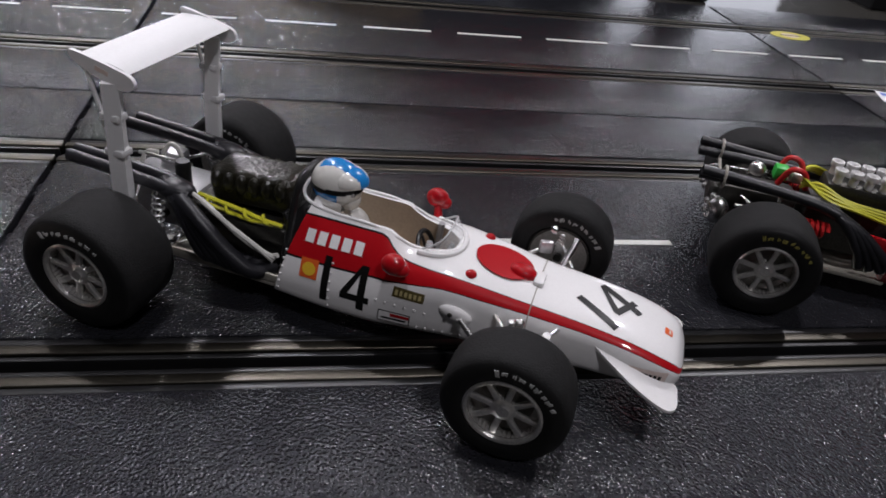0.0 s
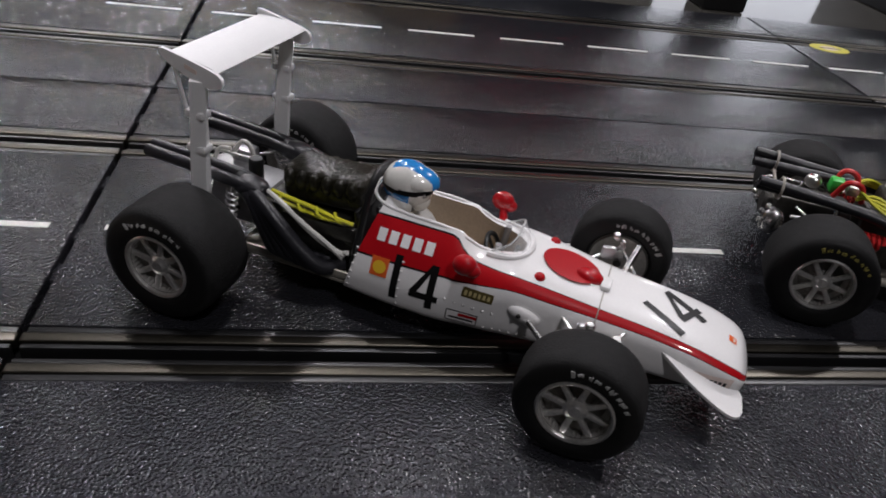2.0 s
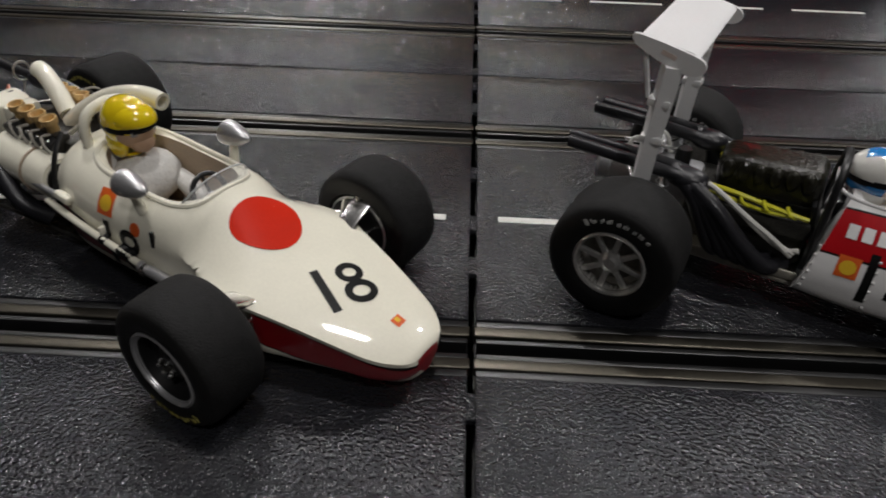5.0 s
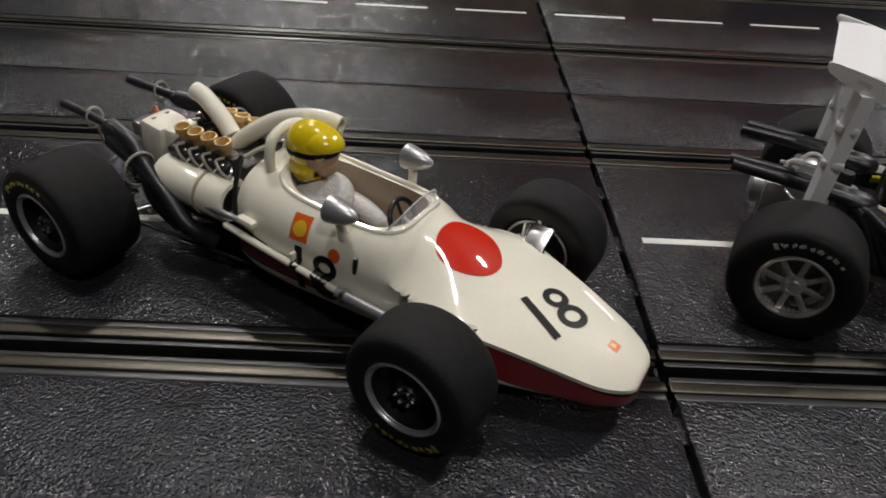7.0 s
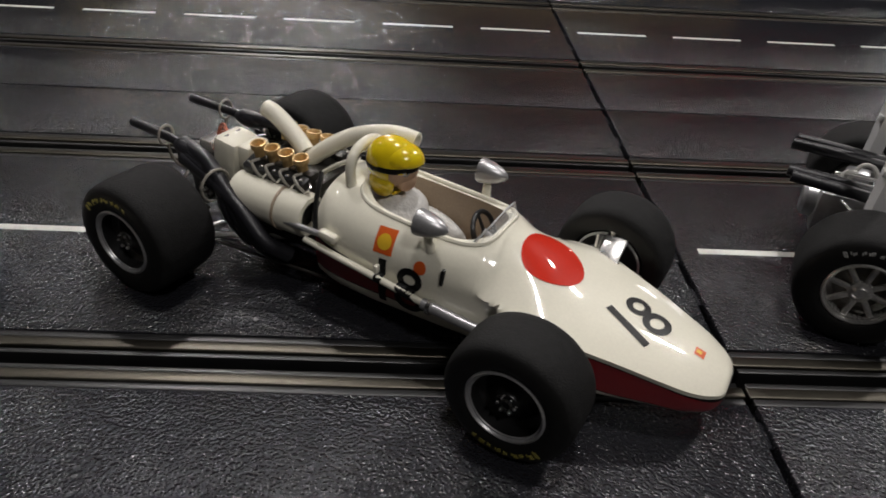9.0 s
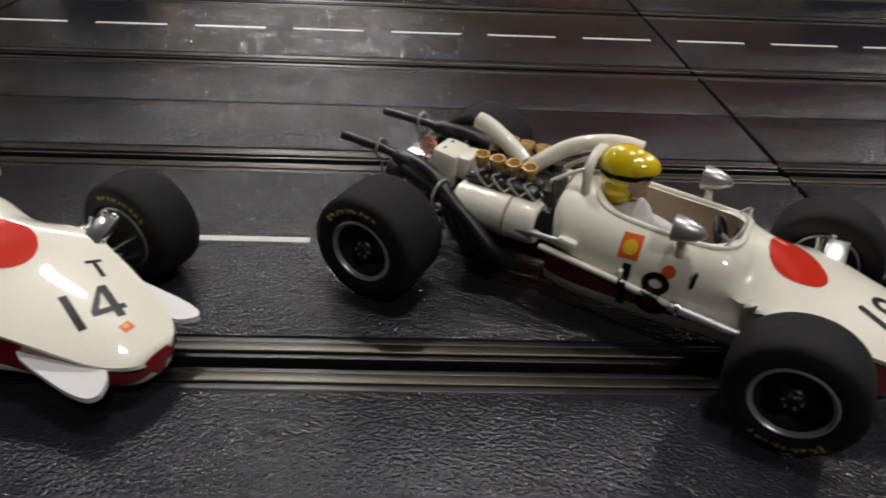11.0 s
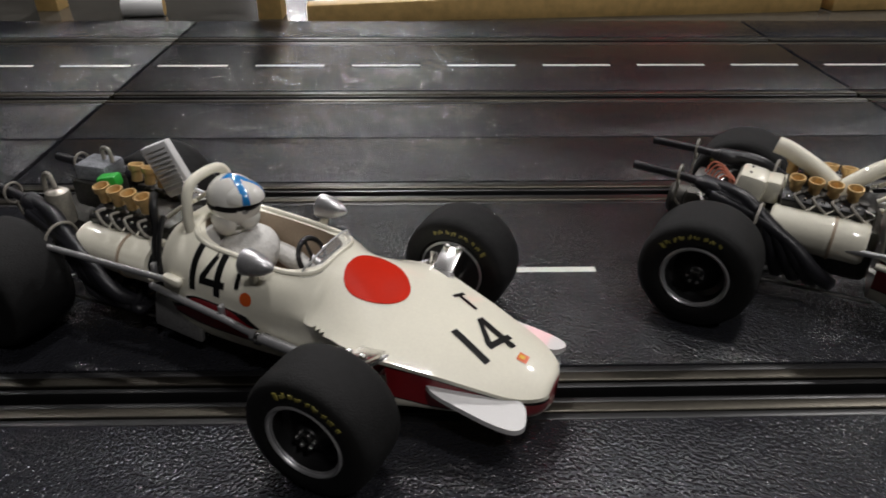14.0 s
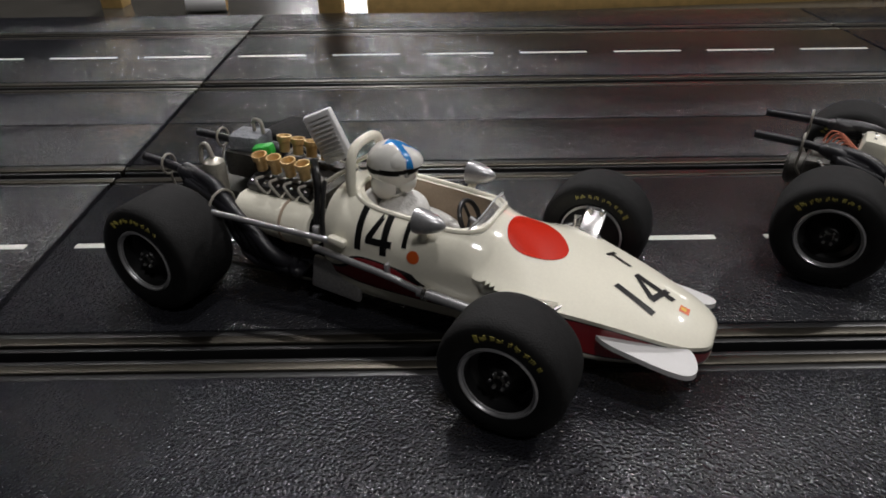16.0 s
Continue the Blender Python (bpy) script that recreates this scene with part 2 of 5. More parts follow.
def section(body, x, a):
    """Point of a body's skin at x and at angle a from the top centre, 0 to pi to the left side.
    body: rows of (x, half width, bottom, height of the widest place, top, squareness) and rows of the nose deck or None."""
    hw, zb, zw, zt, nn = interp(body[0], x)
    s, c = math.sin(a), math.cos(a)
    up = c >= 0
    nn = nn if up else 4.2
    y, z = hw * abs(s) ** (2 / nn), zw + ((zt - zw) if up else (zb - zw)) * abs(c) ** (2 / nn)
    if body[1]:
        row = interp(body[1], x)
        k = min(1.0, max(0.0, row[0]))
        if k > 0:
            dy, dz = deck_point(row, zb, a)
            y, z = y + (dy - y) * k, z + (dz - z) * k
    return Vector((x, y if s >= 0 else -y, z))


def body_shell(body, band, pit, count=84, lip=1.1, rake=0.0):
    """A lofted car body with a real cockpit opening. band: rows of (x, upper, lower) angles in degrees of the painted stripe.
    pit: (middle x, half length, half width, floor z). Faces: 0 paint, 1 stripe, 2 pin line, 3 cockpit lining."""
    x0, x1 = body[0][0][0], body[0][-1][0]
    xs = [x0 + (x1 - x0) * (1 - (1 - i / count) ** 1.25) for i in range(count + 1)]
    px, pl, pw, pf = pit
    xs = [x for x in xs if abs(x - px) > pl + 0.15]
    xs += [px - pl * math.cos(math.pi * i / 40) for i in range(41)]
    xs = sorted(xs)
    bm = bmesh.new()
    rings, wide = [], []
    for x in xs:
        hw, zb, zw, zt, nn = interp(body[0], x)
        w = pw * math.sqrt(max(0, 1 - ((x - px) / pl) ** 4)) if abs(x - px) <= pl else 0
        a0 = math.asin(min(0.98, (w / hw) ** (nn / 2))) if w > 0.05 else 0.0
        up, lo = (radians(v) for v in interp(band, x))
        up, lo = max(up, a0 + 0.06), max(lo, a0 + 0.14)
        wide.append(lo - up > 0.03)
        pin = 0.025 * min(1.0, max(0.02, (lo - up) / 0.08))
        cuts = [a0 + (up - pin - a0) * i / 16 for i in range(16)] + [up - pin, up] + [up + (lo - up) * i / 5 for i in range(1, 5)] + [lo, lo + pin] + [lo + pin + (math.pi - lo - pin) * i / 12 for i in range(1, 13)]
        half = [section(body, x, a) for a in cuts]
        top = half[0]
        w_in = max(0.0, top.y - lip) if w > 0.05 else 0.0
        z_floor = min(top.z, pf) if w > lip else top.z
        inner = [Vector((x, 0, z_floor)), Vector((x, w_in * 0.85, z_floor)), Vector((x, w_in, (z_floor + top.z) / 2)), Vector((x, w_in, top.z - (0.3 if w > lip else 0)))]
        half = inner + half
        for v in half:
            v.x += rake * (v.z - 7) * max(0, 1 - (x - x0) / 8)
        full = half + [Vector((v.x, -v.y, v.z)) for v in half[-2:0:-1]]
        rings.append([bm.verts.new(v) for v in full])
    n = len(rings[0])
    for i, (a, b) in enumerate(zip(rings, rings[1:])):
        striped = wide[i] and wide[i + 1]
        for j in range(n):
            f = bm.faces.new((a[j], b[j], b[(j + 1) % n], a[(j + 1) % n]))
            k = min(j, n - 1 - j)
            f.material_index = 3 if k < 3 else (0 if not striped else (2 if k in (20, 26) else (1 if 21 <= k <= 25 else 0)))
    bm.faces.new(rings[0])
    bm.faces.new(rings[-1]).material_index = 1
    bmesh.ops.dissolve_degenerate(bm, dist=0.0005, edges=bm.edges)
    bmesh.ops.remove_doubles(bm, verts=bm.verts, dist=0.002)
    bmesh.ops.recalc_face_normals(bm, faces=bm.faces)
    return bm


# flat decals laid on a body's skin
def glyph(text):
    """Outline polygons of one character, in a cell one high, as lists of corners."""
    def ring(cx, cy, rx, ry, t, a0=0, a1=360, n=28):
        quads = []
        for i in range(n):
            a, b = radians(a0 + (a1 - a0) * i / n), radians(a0 + (a1 - a0) * (i + 1) / n)
            quads.append([(cx + rx * math.cos(a), cy + ry * math.sin(a)), (cx + rx * math.cos(b), cy + ry * math.sin(b)),
                          (cx + (rx - t) * math.cos(b), cy + (ry - t) * math.sin(b)), (cx + (rx - t) * math.cos(a), cy + (ry - t) * math.sin(a))])
        return quads
    def bar(x0, y0, x1, y1):
        return [[(x0, y0), (x1, y0), (x1, y1), (x0, y1)]]
    return {"1": bar(0, 0, 0.17, 1), "T": bar(0, 0.84, 0.56, 1) + bar(0.2, 0, 0.36, 0.84),
            "4": bar(0.40, 0, 0.57, 1) + bar(0, 0.20, 0.40, 0.35) + bar(0.57, 0.20, 0.68, 0.35) + [[(0, 0.35), (0.17, 0.35), (0.40, 0.80), (0.40, 1.0)]],
            "8": ring(0.32, 0.27, 0.32, 0.28, 0.15) + ring(0.32, 0.75, 0.27, 0.25, 0.14)}[text]


def cut_fine(quads, step):
    """Splits four-cornered pieces into small ones, so that they can follow a curve."""
    out = []
    for q in quads:
        p = [Vector((*c, 0)) for c in q]
        nu = max(1, int(max((p[1] - p[0]).length, (p[2] - p[3]).length) / step) + 1)
        nv = max(1, int(max((p[3] - p[0]).length, (p[2] - p[1]).length) / step) + 1)
        def at(u, v):
            return p[0].lerp(p[1], u).lerp(p[3].lerp(p[2], u), v)
        for i in range(nu):
            for j in range(nv):
                out.append([at(i / nu, j / nv), at((i + 1) / nu, j / nv), at((i + 1) / nu, (j + 1) / nv), at(i / nu, (j + 1) / nv)])
    return out


def disc(rx, ry, rings=7, n=40, flat=0.0):
    quads = []
    for k in range(rings):
        for i in range(n):
            a, b = 2 * math.pi * i / n, 2 * math.pi * (i + 1) / n
            r0, r1 = k / rings, (k + 1) / rings
            def pt(r, t):
                return (rx * r * math.cos(t) , ry * r * math.sin(t) * (1 + flat * math.cos(t)))
            quads.append([pt(r0, a), pt(r1, a), pt(r1, b), pt(r0, b)])
    return quads


def rect(w, h, x=0, y=0):
    return [[(x - w / 2, y - h / 2), (x + w / 2, y - h / 2), (x + w / 2, y + h / 2), (x - w / 2, y + h / 2)]]


def decal(name, quads, shell, centre, right, up, material, parent, label="", lift=0.12, step=0.7, cast=None):
    """Lays flat pieces on the shell mesh: centre in millimetres, right and up the decal's own axes; cast: the way it is pressed on."""
    from mathutils.bvhtree import BVHTree
    verts, polys = [], []
    for sh in (shell if isinstance(shell, list) else [shell]):
        polys += [[i + len(verts) for i in p.vertices] for p in sh.data.polygons]
        verts += [v.co / MM for v in sh.data.vertices]
    tree = BVHTree.FromPolygons(verts, polys)
    right, up = Vector(right).normalized(), Vector(up).normalized()
    way = Vector(cast).normalized() if cast else -right.cross(up).normalized()
    bm = bmesh.new()
    seen = {}
    for q in cut_fine(quads, step):
        vs = []
        for c in q:
            key = (round(c.x, 3), round(c.y, 3))
            if key not in seen:
                p = Vector(centre) + right * c.x + up * c.y
                hit, normal, _, _ = tree.ray_cast(p - way * 14, way)
                seen[key] = bm.verts.new(hit - way * lift) if hit else None
            vs.append(seen[key])
        if None not in vs and len(set(vs)) >= 3:
            u = list(dict.fromkeys(vs))
            if max((a.co - b.co).length for a in u for b in u) < 4 * step + 2.2:
                try:
                    bm.faces.new(u)
                except ValueError:
                    pass
    return part(name, bm, material, parent, label)


def number(text, height, shell, centre, right, up, parent, name="race_number", cast=None, gap=0.16, step=0.7, lift=0.12):
    quads, x = [], 0.0
    widths = {"1": 0.17, "4": 0.68, "8": 0.64, "T": 0.56}
    total = sum(widths[c] for c in text) + gap * (len(text) - 1)
    for c in text:
        k = 0.72 if c == "T" else 1.0
        quads += [[((px * k + x - total / 2) * height, ((py - 1) * k + 0.5) * height) for px, py in q] for q in glyph(c)]
        x += widths[c] * k + gap
    return decal(name, quads, shell, centre, right, up, BLACK, parent, "black race number " + text, cast=cast, step=step, lift=lift)


# ---- the track ----
X_JOINTS = (-1.045, -0.697, -0.348, 0.0, 0.352, 0.70, 1.05)
SLOT_GAP, PITCH = 99.0, 49.8


def track_piece(x0, x1, y0):
    """One plastic track section of two lanes: three road strips with two slots, four steel rails, dashes and the joint."""
    L, xm = (x1 - x0) * 1000, (x0 + x1) / 2
    ob = thing("road", "dark grey textured plastic slot-car track section with two slots", "track", pose(xm, y0, 0))
    tagged(ob, kind="structure")
    top = ROAD
    half = L / 2 - 0.95
    for a, b in ((-99.0, -49.5 - 8.6), (-49.5 + 8.6, 49.5 - 8.6), (49.5 + 8.6, 98.6)):
        bm = rbox((0, (a + b) / 2, -3), (half * 2, b - a - 0.1, 6), 0.35)
        part("surface", bm, top, ob)
    for lane in (-49.5, 49.5):
        for s in (-1, 1):
            part("slot_shoulder", rbox((0, lane + s * 2.35, -3.3), (half * 2, 1.5, 5.6), 0.3), BLACKPLA, ob)
            # rail: flat strip with rounded edges, set into a step
            part("rail", rbox((0, lane + s * 4.9, -1.3), (half * 2 + 1.3, 3.1, 2.6), 0.45, seg=3), RAIL, ob, "dull steel conductor rail")
            part("rail_bed", rbox((0, lane + s * 7.5, -3.15), (half * 2, 1.9, 5.7), 0.25), BLACKPLA, ob)
        part("slot_floor", rbox((0, lane, -7.2), (L, 17.4, 1.6), 0.1), SLOT, ob)
    part("joint", rbox((0, 0, -6.3), (L + 1.5, 197, 0.8), 0.1), SEAM, ob, "dark recessed joint")
    # joint lugs
    for k in range(9):
        y = -92 + k * 23 + (4 if k % 2 else 0)
        if min(abs(y - 49.5), abs(y + 49.5)) > 12:
            part("joint_lug", rbox((-L / 2, y, -2.2), (2.0, 7, 1.6), 0.3), top, ob)
    k0 = math.ceil((x0 * 1000 - 6.8) / PITCH)
    k = k0
    while k * PITCH + 42.3 < x1 * 1000:
        if k * PITCH + 6.8 > x0 * 1000:
            part("lane_mark", rbox((k * PITCH + 24.5 - xm * 1000, 0, 0.0), (35.5, 2.5, 0.14), 0.05), MARK, ob, "off-white painted dash")
        k += 1


for yc in (0.0495, 0.2475):
    for a, b in zip(X_JOINTS, X_JOINTS[1:]):
        track_piece(a, b, yc)


def plain_box(name, c, s, material, label, category, kind="", bev=2.0, turn=None):
    """A board or slab, in metres."""
    ob = new(name, finish(name, rbox((0, 0, 0), [v * 1000 for v in s], bev), material))
    ob.matrix_world = pose(*c, *(turn or (0, 0, 0)))
    return tagged(ob, label, category, "", kind)


plain_box("ground", (0, 1.0, -0.05), (9, 7.5, 0.08), TABLE, "scuffed grey table board under the track", "table", "structure")
# unseen hall shell, coloured very dark to hold back bounced light
plain_box("wall_north", (0, 11.05, 0.4), (14, 0.1, 3.2), WALLM, "plain dark unseen hall wall", "wall", "structure")
plain_box("wall_south", (0, -3.05, 0.4), (14, 0.1, 3.2), WALLM, "plain dark unseen hall wall", "wall", "structure")
plain_box("wall_east", (7.05, 4, 0.4), (0.1, 14.2, 3.2), WALLM, "plain dark unseen hall wall", "wall", "structure")
plain_box("wall_west", (-7.05, 4, 0.4), (0.1, 14.2, 3.2), WALLM, "plain dark unseen hall wall", "wall", "structure")
plain_box("floor", (0, 4, -1.15), (14.2, 14.4, 0.1), WALLM, "plain dark unseen hall floor", "floor", "structure")
plain_box("ceiling", (0, 4, 2.02), (14.2, 14.4, 0.1), CEILM, "plain dark unseen ceiling", "ceiling", "structure")


# ---- shared parts of the model cars ----
def wheel(car, x, side, out, R, W, style, letters, turn=0.0, dirt=0):
    """A wheel at x whose outer face lies at out from the car's middle; side -1 right, 1 left."""
    s = side
    rim = 8.1
    hubm = BLACKPLA if style == "dish" else WHEELGREY
    hub = part("wheel", lathe([(0.02, s * 0.5), (2.2, s * 0.5), (2.6, s * -0.2), (rim - 2.4, s * -2.4), (rim - 1.15, s * -1.6), (rim - 0.95, s * 1.0), (rim - 0.6, s * 0.9), (rim - 0.6, -s * (W - 2)), (3, -s * (W - 2.2)), (0.02, -s * (W - 2.2))], seg=40), hubm, car)
    hub.location = (x * MM, s * (out - 2.2) * MM, R * MM)
    hub.rotation_euler = (0, 0, radians(turn))
    o = 2.2
    prof = [(rim - 0.2, s * (o - 1.6)), (rim, s * (o - 0.7)), (rim + 0.8, s * (o - 0.15)), (rim + 2.0, s * o), (R - 2.0, s * (o - 0.2)), (R - 0.9, s * (o - 0.75)), (R - 0.25, s * (o - 1.7)), (R, s * (o - 3.2)),
            (R + 0.08, s * (o - W / 2)), (R, s * (o - W + 3.2)), (R - 0.3, s * (o - W + 1.6)), (R - 1.0, s * (o - W + 0.7)), (R - 2.2, s * (o - W + 0.2)), (rim + 0.6, s * (o - W)), (rim - 0.3, s * (o - W + 0.9))]
    part("tyre", lathe(prof, seg=64, mats=[1, 1, 1, 1, 1, 0, 0, 0, 0, 0, 0, 1, 1, 1]), [TYRE, SIDEWALL], hub, "black rubber racing tyre")
    if style == "spoke":
        bm = lathe([(rim - 0.05, s * (o - 1.7)), (rim + 0.05, s * (o - 0.5)), (rim - 0.35, s * (o - 0.25)), (rim - 0.8, s * (o - 0.5)), (rim - 1.0, s * (o - 1.6)), (rim - 1.1, s * (o - 3.2))], seg=48)
        part("rim", bm, CASTGREY, hub, "cast grey rim")
        part("hub_cap", lathe([(0.02, s * (o - 1.0)), (1.3, s * (o - 1.0)), (1.7, s * (o - 1.4)), (2.6, s * (o - 1.6)), (2.7, s * (o - 2.8))], seg=24), CASTGREY, hub)
        for k in range(8):
            a = radians(45 * k + 10)
            bm = rbox((4.8, 0, 0), (5.0, 0.9, 1.35), 0.3)
            bmesh.ops.transform(bm, matrix=Matrix.Translation((0, s * (o - 2.1), 0)) @ Matrix.Rotation(a, 4, "Y"), verts=bm.verts)
            part("spoke", bm, CASTGREY, hub)
    else:
        bm = lathe([(rim - 0.05, s * (o - 1.7)), (rim + 0.05, s * (o - 0.45)), (rim - 0.35, s * (o - 0.2)), (rim - 0.62, s * (o - 0.45)), (rim - 0.7, s * (o - 0.8)), (rim - 1.0, s * (o - 0.85)), (rim - 1.08, s * (o - 1.1))], seg=56)
        part("rim", bm, SILVER, hub, "bright silver rim lip")
        for k in range(6):
            a = radians(60 * k)
            bm = lathe([(0.02, s * 1.2), (0.3, s * 1.2), (0.42, s * 0.9), (0.42, s * 0.1)], seg=8, at=(1.75 * math.cos(a), 0, 1.75 * math.sin(a)))
            part("wheel_nut", bm, CHROME, hub)
        part("spinner", lathe([(0.9, s * 1.0), (1.2, s * 0.7), (1.2, s * 0.2)], seg=16), DARKMET, hub)
    # raised sidewall lettering, too small to read, as a row of bars
    part("inner_rim", lathe([(rim - 0.2, s * (o - W + 0.9)), (rim - 0.1, s * (o - W + 0.3)), (rim - 0.5, s * (o - W + 0.1)), (rim - 1.0, s * (o - W + 0.4)), (rim - 1.1, s * (o - W + 1.4)), (3.0, s * (o - W + 2.2))], seg=40), DARKMET if style == "spoke" else SILVER, hub)
    rm = (rim + R) / 2 - 0.1
    rng = random.Random(int(x * 7 + R * 10))
    bm = bmesh.new()
    for k in range(18):
        face = o if k < 9 else o - W
        k = k % 9
        a = radians(letters[1] + (k - 4) * -9.2 * (1 if s < 0 else -1))
        for piece in range(3 if k % 2 else 2):
            da = radians((piece - 1) * 2.3)
            w, h = rng.uniform(0.22, 0.42), rng.uniform(0.5, 1.0) if k else 1.5
            m = Matrix.Translation((rm * math.cos(a + da), s * face, rm * math.sin(a + da))) @ Matrix.Rotation(-(a + da) + math.pi / 2, 4, "Y")
            rbox((0, 0, rng.uniform(-0.25, 0.25)), (w, 0.16, h), 0, bm)
            bm.verts.ensure_lookup_table()
            bmesh.ops.transform(bm, matrix=m, verts=bm.verts[-8:])
    part("tyre_lettering", bm, letters[0], hub, "worn lettering as short bars")
    return hub


def rod(name, a, b, r, material, car, label=""):
    return part(name, tube([a, b], r, n=2, seg=10), material, car, label)


def front_suspension(car, wb, material, out, zc=13.0, x_body=12.0, plate=False):
    for s in (-1, 1):
        rod("wishbone", (wb - 9, s * x_body, zc + 4.5), (wb, s * (out - 12), zc + 5.0), 0.55, material, car)
        rod("wishbone", (wb + 6, s * (x_body - 1), zc + 4.5), (wb, s * (out - 12), zc + 5.0), 0.55, material, car)
        rod("wishbone", (wb - 8, s * x_body, zc - 5), (wb, s * (out - 11), zc - 5), 0.55, material, car)
        rod("wishbone", (wb + 6, s * (x_body - 1), zc - 5), (wb, s * (out - 11), zc - 5), 0.55, material, car)
        rod("track_rod", (wb + 3.5, s * (x_body - 1), zc + 1), (wb + 3.5, s * (out - 11), zc + 1), 0.45, material, car)
        part("upright", rbox((wb, s * (out - 11.5), zc), (3.0, 1.6, 12.5), 0.6), material, car)
        for z in (zc + 6.3, zc - 5):
            part("ball_joint", ball((wb, s * (out - 12), z), (1.1, 1.1, 1.1), u=12, v=8), material, car)
        rod("axle", (wb, s * (out - 13), zc), (wb, s * (out - 3), zc), 1.1, DARKMET, car)
        if plate:
            bm = rbox((wb + 1.5, s * (x_body + 6.5), zc + 6.6), (5.2, 9.0, 1.2), 0.5, turn=(s * 24, 0, 0))
            rock = part("rocker_arm", bm, material, car, "bright metal rocker arm")
            for dx in (-1.4, 1.6):
                part("rocker_bolt", ball((wb + 1.5 + dx, s * (x_body + 9.6), zc + 8.9), (0.85, 0.85, 0.85), u=12, v=8), material, rock)
            part("spring_strut", tube([(wb - 2.5, s * (x_body + 8.5), zc + 7.5), (wb - 1.5, s * (x_body + 3), zc - 3)], 1.0, n=2, seg=10), material, car)


def rear_end(car, material, out, gear=(0, 0, 14), W=17):
    part("gearbox", rbox((gear[0], 0, gear[2]), (22, 12, 13), 2.0), material, car, "dull metal gearbox")
    part("gearbox_cover", lathe([(0.02, -15.5), (3.6, -15.5), (4.6, -14.5), (4.8, -10)], seg=24, axis="x", at=(0, 0, gear[2] + 1)), material, car)
    for s in (-1, 1):
        rod("half_shaft", (0, s * 6, 14), (0, s * (out - W + 1), 14), 1.2, DARKMET, car)
        part("rear_upright", rbox((0, s * (out - W - 0.8), 14), (4.5, 1.8, 14), 0.8), material, car)
        rod("rear_link", (-7, s * 5, 21), (0, s * (out - W - 0.8), 20.5), 0.5, CHROME, car)
        rod("rear_link", (8, s * 5, 8), (0, s * (out - W - 0.8), 8), 0.5, CHROME, car)
        # damper with coil
        rod("damper", (2.5, s * 10, 26), (4, s * (out - W - 2.5), 9), 0.8, CHROME, car)
        pts = [Vector((2.5, s * 10, 26)).lerp(Vector((4, s * (out - W - 2.5), 9)), 0.15 + 0.6 * i / 60) + Vector((1.5 * math.cos(i * 0.8), 1.5 * math.sin(i * 0.8), 0)) for i in range(61)]
        part("coil_spring", tube(pts, 0.28, n=1, seg=5), material, car)


def trumpet(car, x, y, z, material, h=5.0, r=1.9, label="", lean=0.0):
    bm = lathe([(r * 0.72, -h), (r * 0.74, -2.2), (r * 0.8, -1.5), (r * 1.0, -1.3), (r * 1.06, -0.4), (r * 1.04, 0.1), (r * 0.86, 0.12), (r * 0.70, -0.4), (r * 0.62, -2.2), (0.02, -2.4)], seg=20, axis="z")
    bmesh.ops.transform(bm, matrix=pose(x, y, z, lean, 0, 0), verts=bm.verts)
    return part("intake_trumpet", bm, material, car, label)


def mirror(car, x, y, z, foot, material, label, bullet=True):
    s = 1 if y > 0 else -1
    if bullet:
        bm = lathe([(0.02, 5.2), (0.9, 4.6), (1.9, 3.0), (2.6, 0.8), (2.95, -1.4), (2.9, -2.0), (2.5, -2.15), (0.02, -1.8)], seg=24, axis="x", at=(x, y, z))
    else:
        bm = ball((x, y, z), (2.9, 2.3, 2.5))
        ball((x + 1.6, y, z - 0.9), (2.2, 1.7, 1.7), bm)
    m = part("mirror", bm, material, car, label)
    part("mirror_stalk", tube([foot, (x, y, z - 0.8)], 1.15, n=3, seg=10, r2=0.9), material if not bullet else CREAM, m)


def screen(car, table, pit, back, height, label, lean=2.4):
    """A clear wrap-round windscreen along the front rim of the cockpit."""
    px, pl, pw, _ = pit
    bm = bmesh.new()
    rows = []
    n = 26
    for i in range(n + 1):
        a = radians(-back + 2 * back * i / n)
        ca, sa = math.cos(a), math.sin(a)
        x = px + (pl + 0.5) * abs(ca) ** 0.5 * (1 if ca > 0 else -1)
        y = (pw + 0.5) * abs(sa) ** 0.5 * (1 if sa > 0 else -1)
        zs = skin_z(table, x, y)
        k = max(0.1, math.cos(a * 90 / (back + 4)) ** 0.6)
        row = []
        for j in range(5):
            t = j / 4
            row.append(bm.verts.new((x - lean * t * k * (0.4 + 0.6 * ca), y * (1 - 0.08 * t), zs - 0.4 + height * k * t)))
        rows.append(row)
    edge = [r[4].co.copy() for r in rows]
    for a, b in zip(rows, rows[1:]):
        for j in range(4):
            bm.faces.new((a[j], b[j], b[j + 1], a[j + 1]))
    bmesh.ops.solidify(bm, geom=bm.faces[:], thickness=0.3)
    ob = part("windscreen", bm, GLASS, car, label)
    ob.visible_shadow = False
    # opaque pale tube paints the glint along the clear plastic's edge
    part("screen_edge", tube(edge, 0.22, n=1, seg=6), EDGE, ob, "pale tube painting the glint of the clear edge")
    return ob


def cockpit_rim(car, shell_table, pit, material, r=0.55):
    px, pl, pw, _ = pit
    pts = []
    for i in range(61):
        a = 2 * math.pi * i / 60
        ca, sa = math.cos(a), math.sin(a)
        x, y = px + pl * 0.985 * abs(ca) ** 0.5 * (1 if ca > 0 else -1), pw * 0.98 * abs(sa) ** 0.5 * (1 if sa > 0 else -1)
        pts.append((x, y, skin_z(shell_table, x, y) - 0.15))
    part("cockpit_rim", tube(pts, r, n=2, seg=8), material, car)


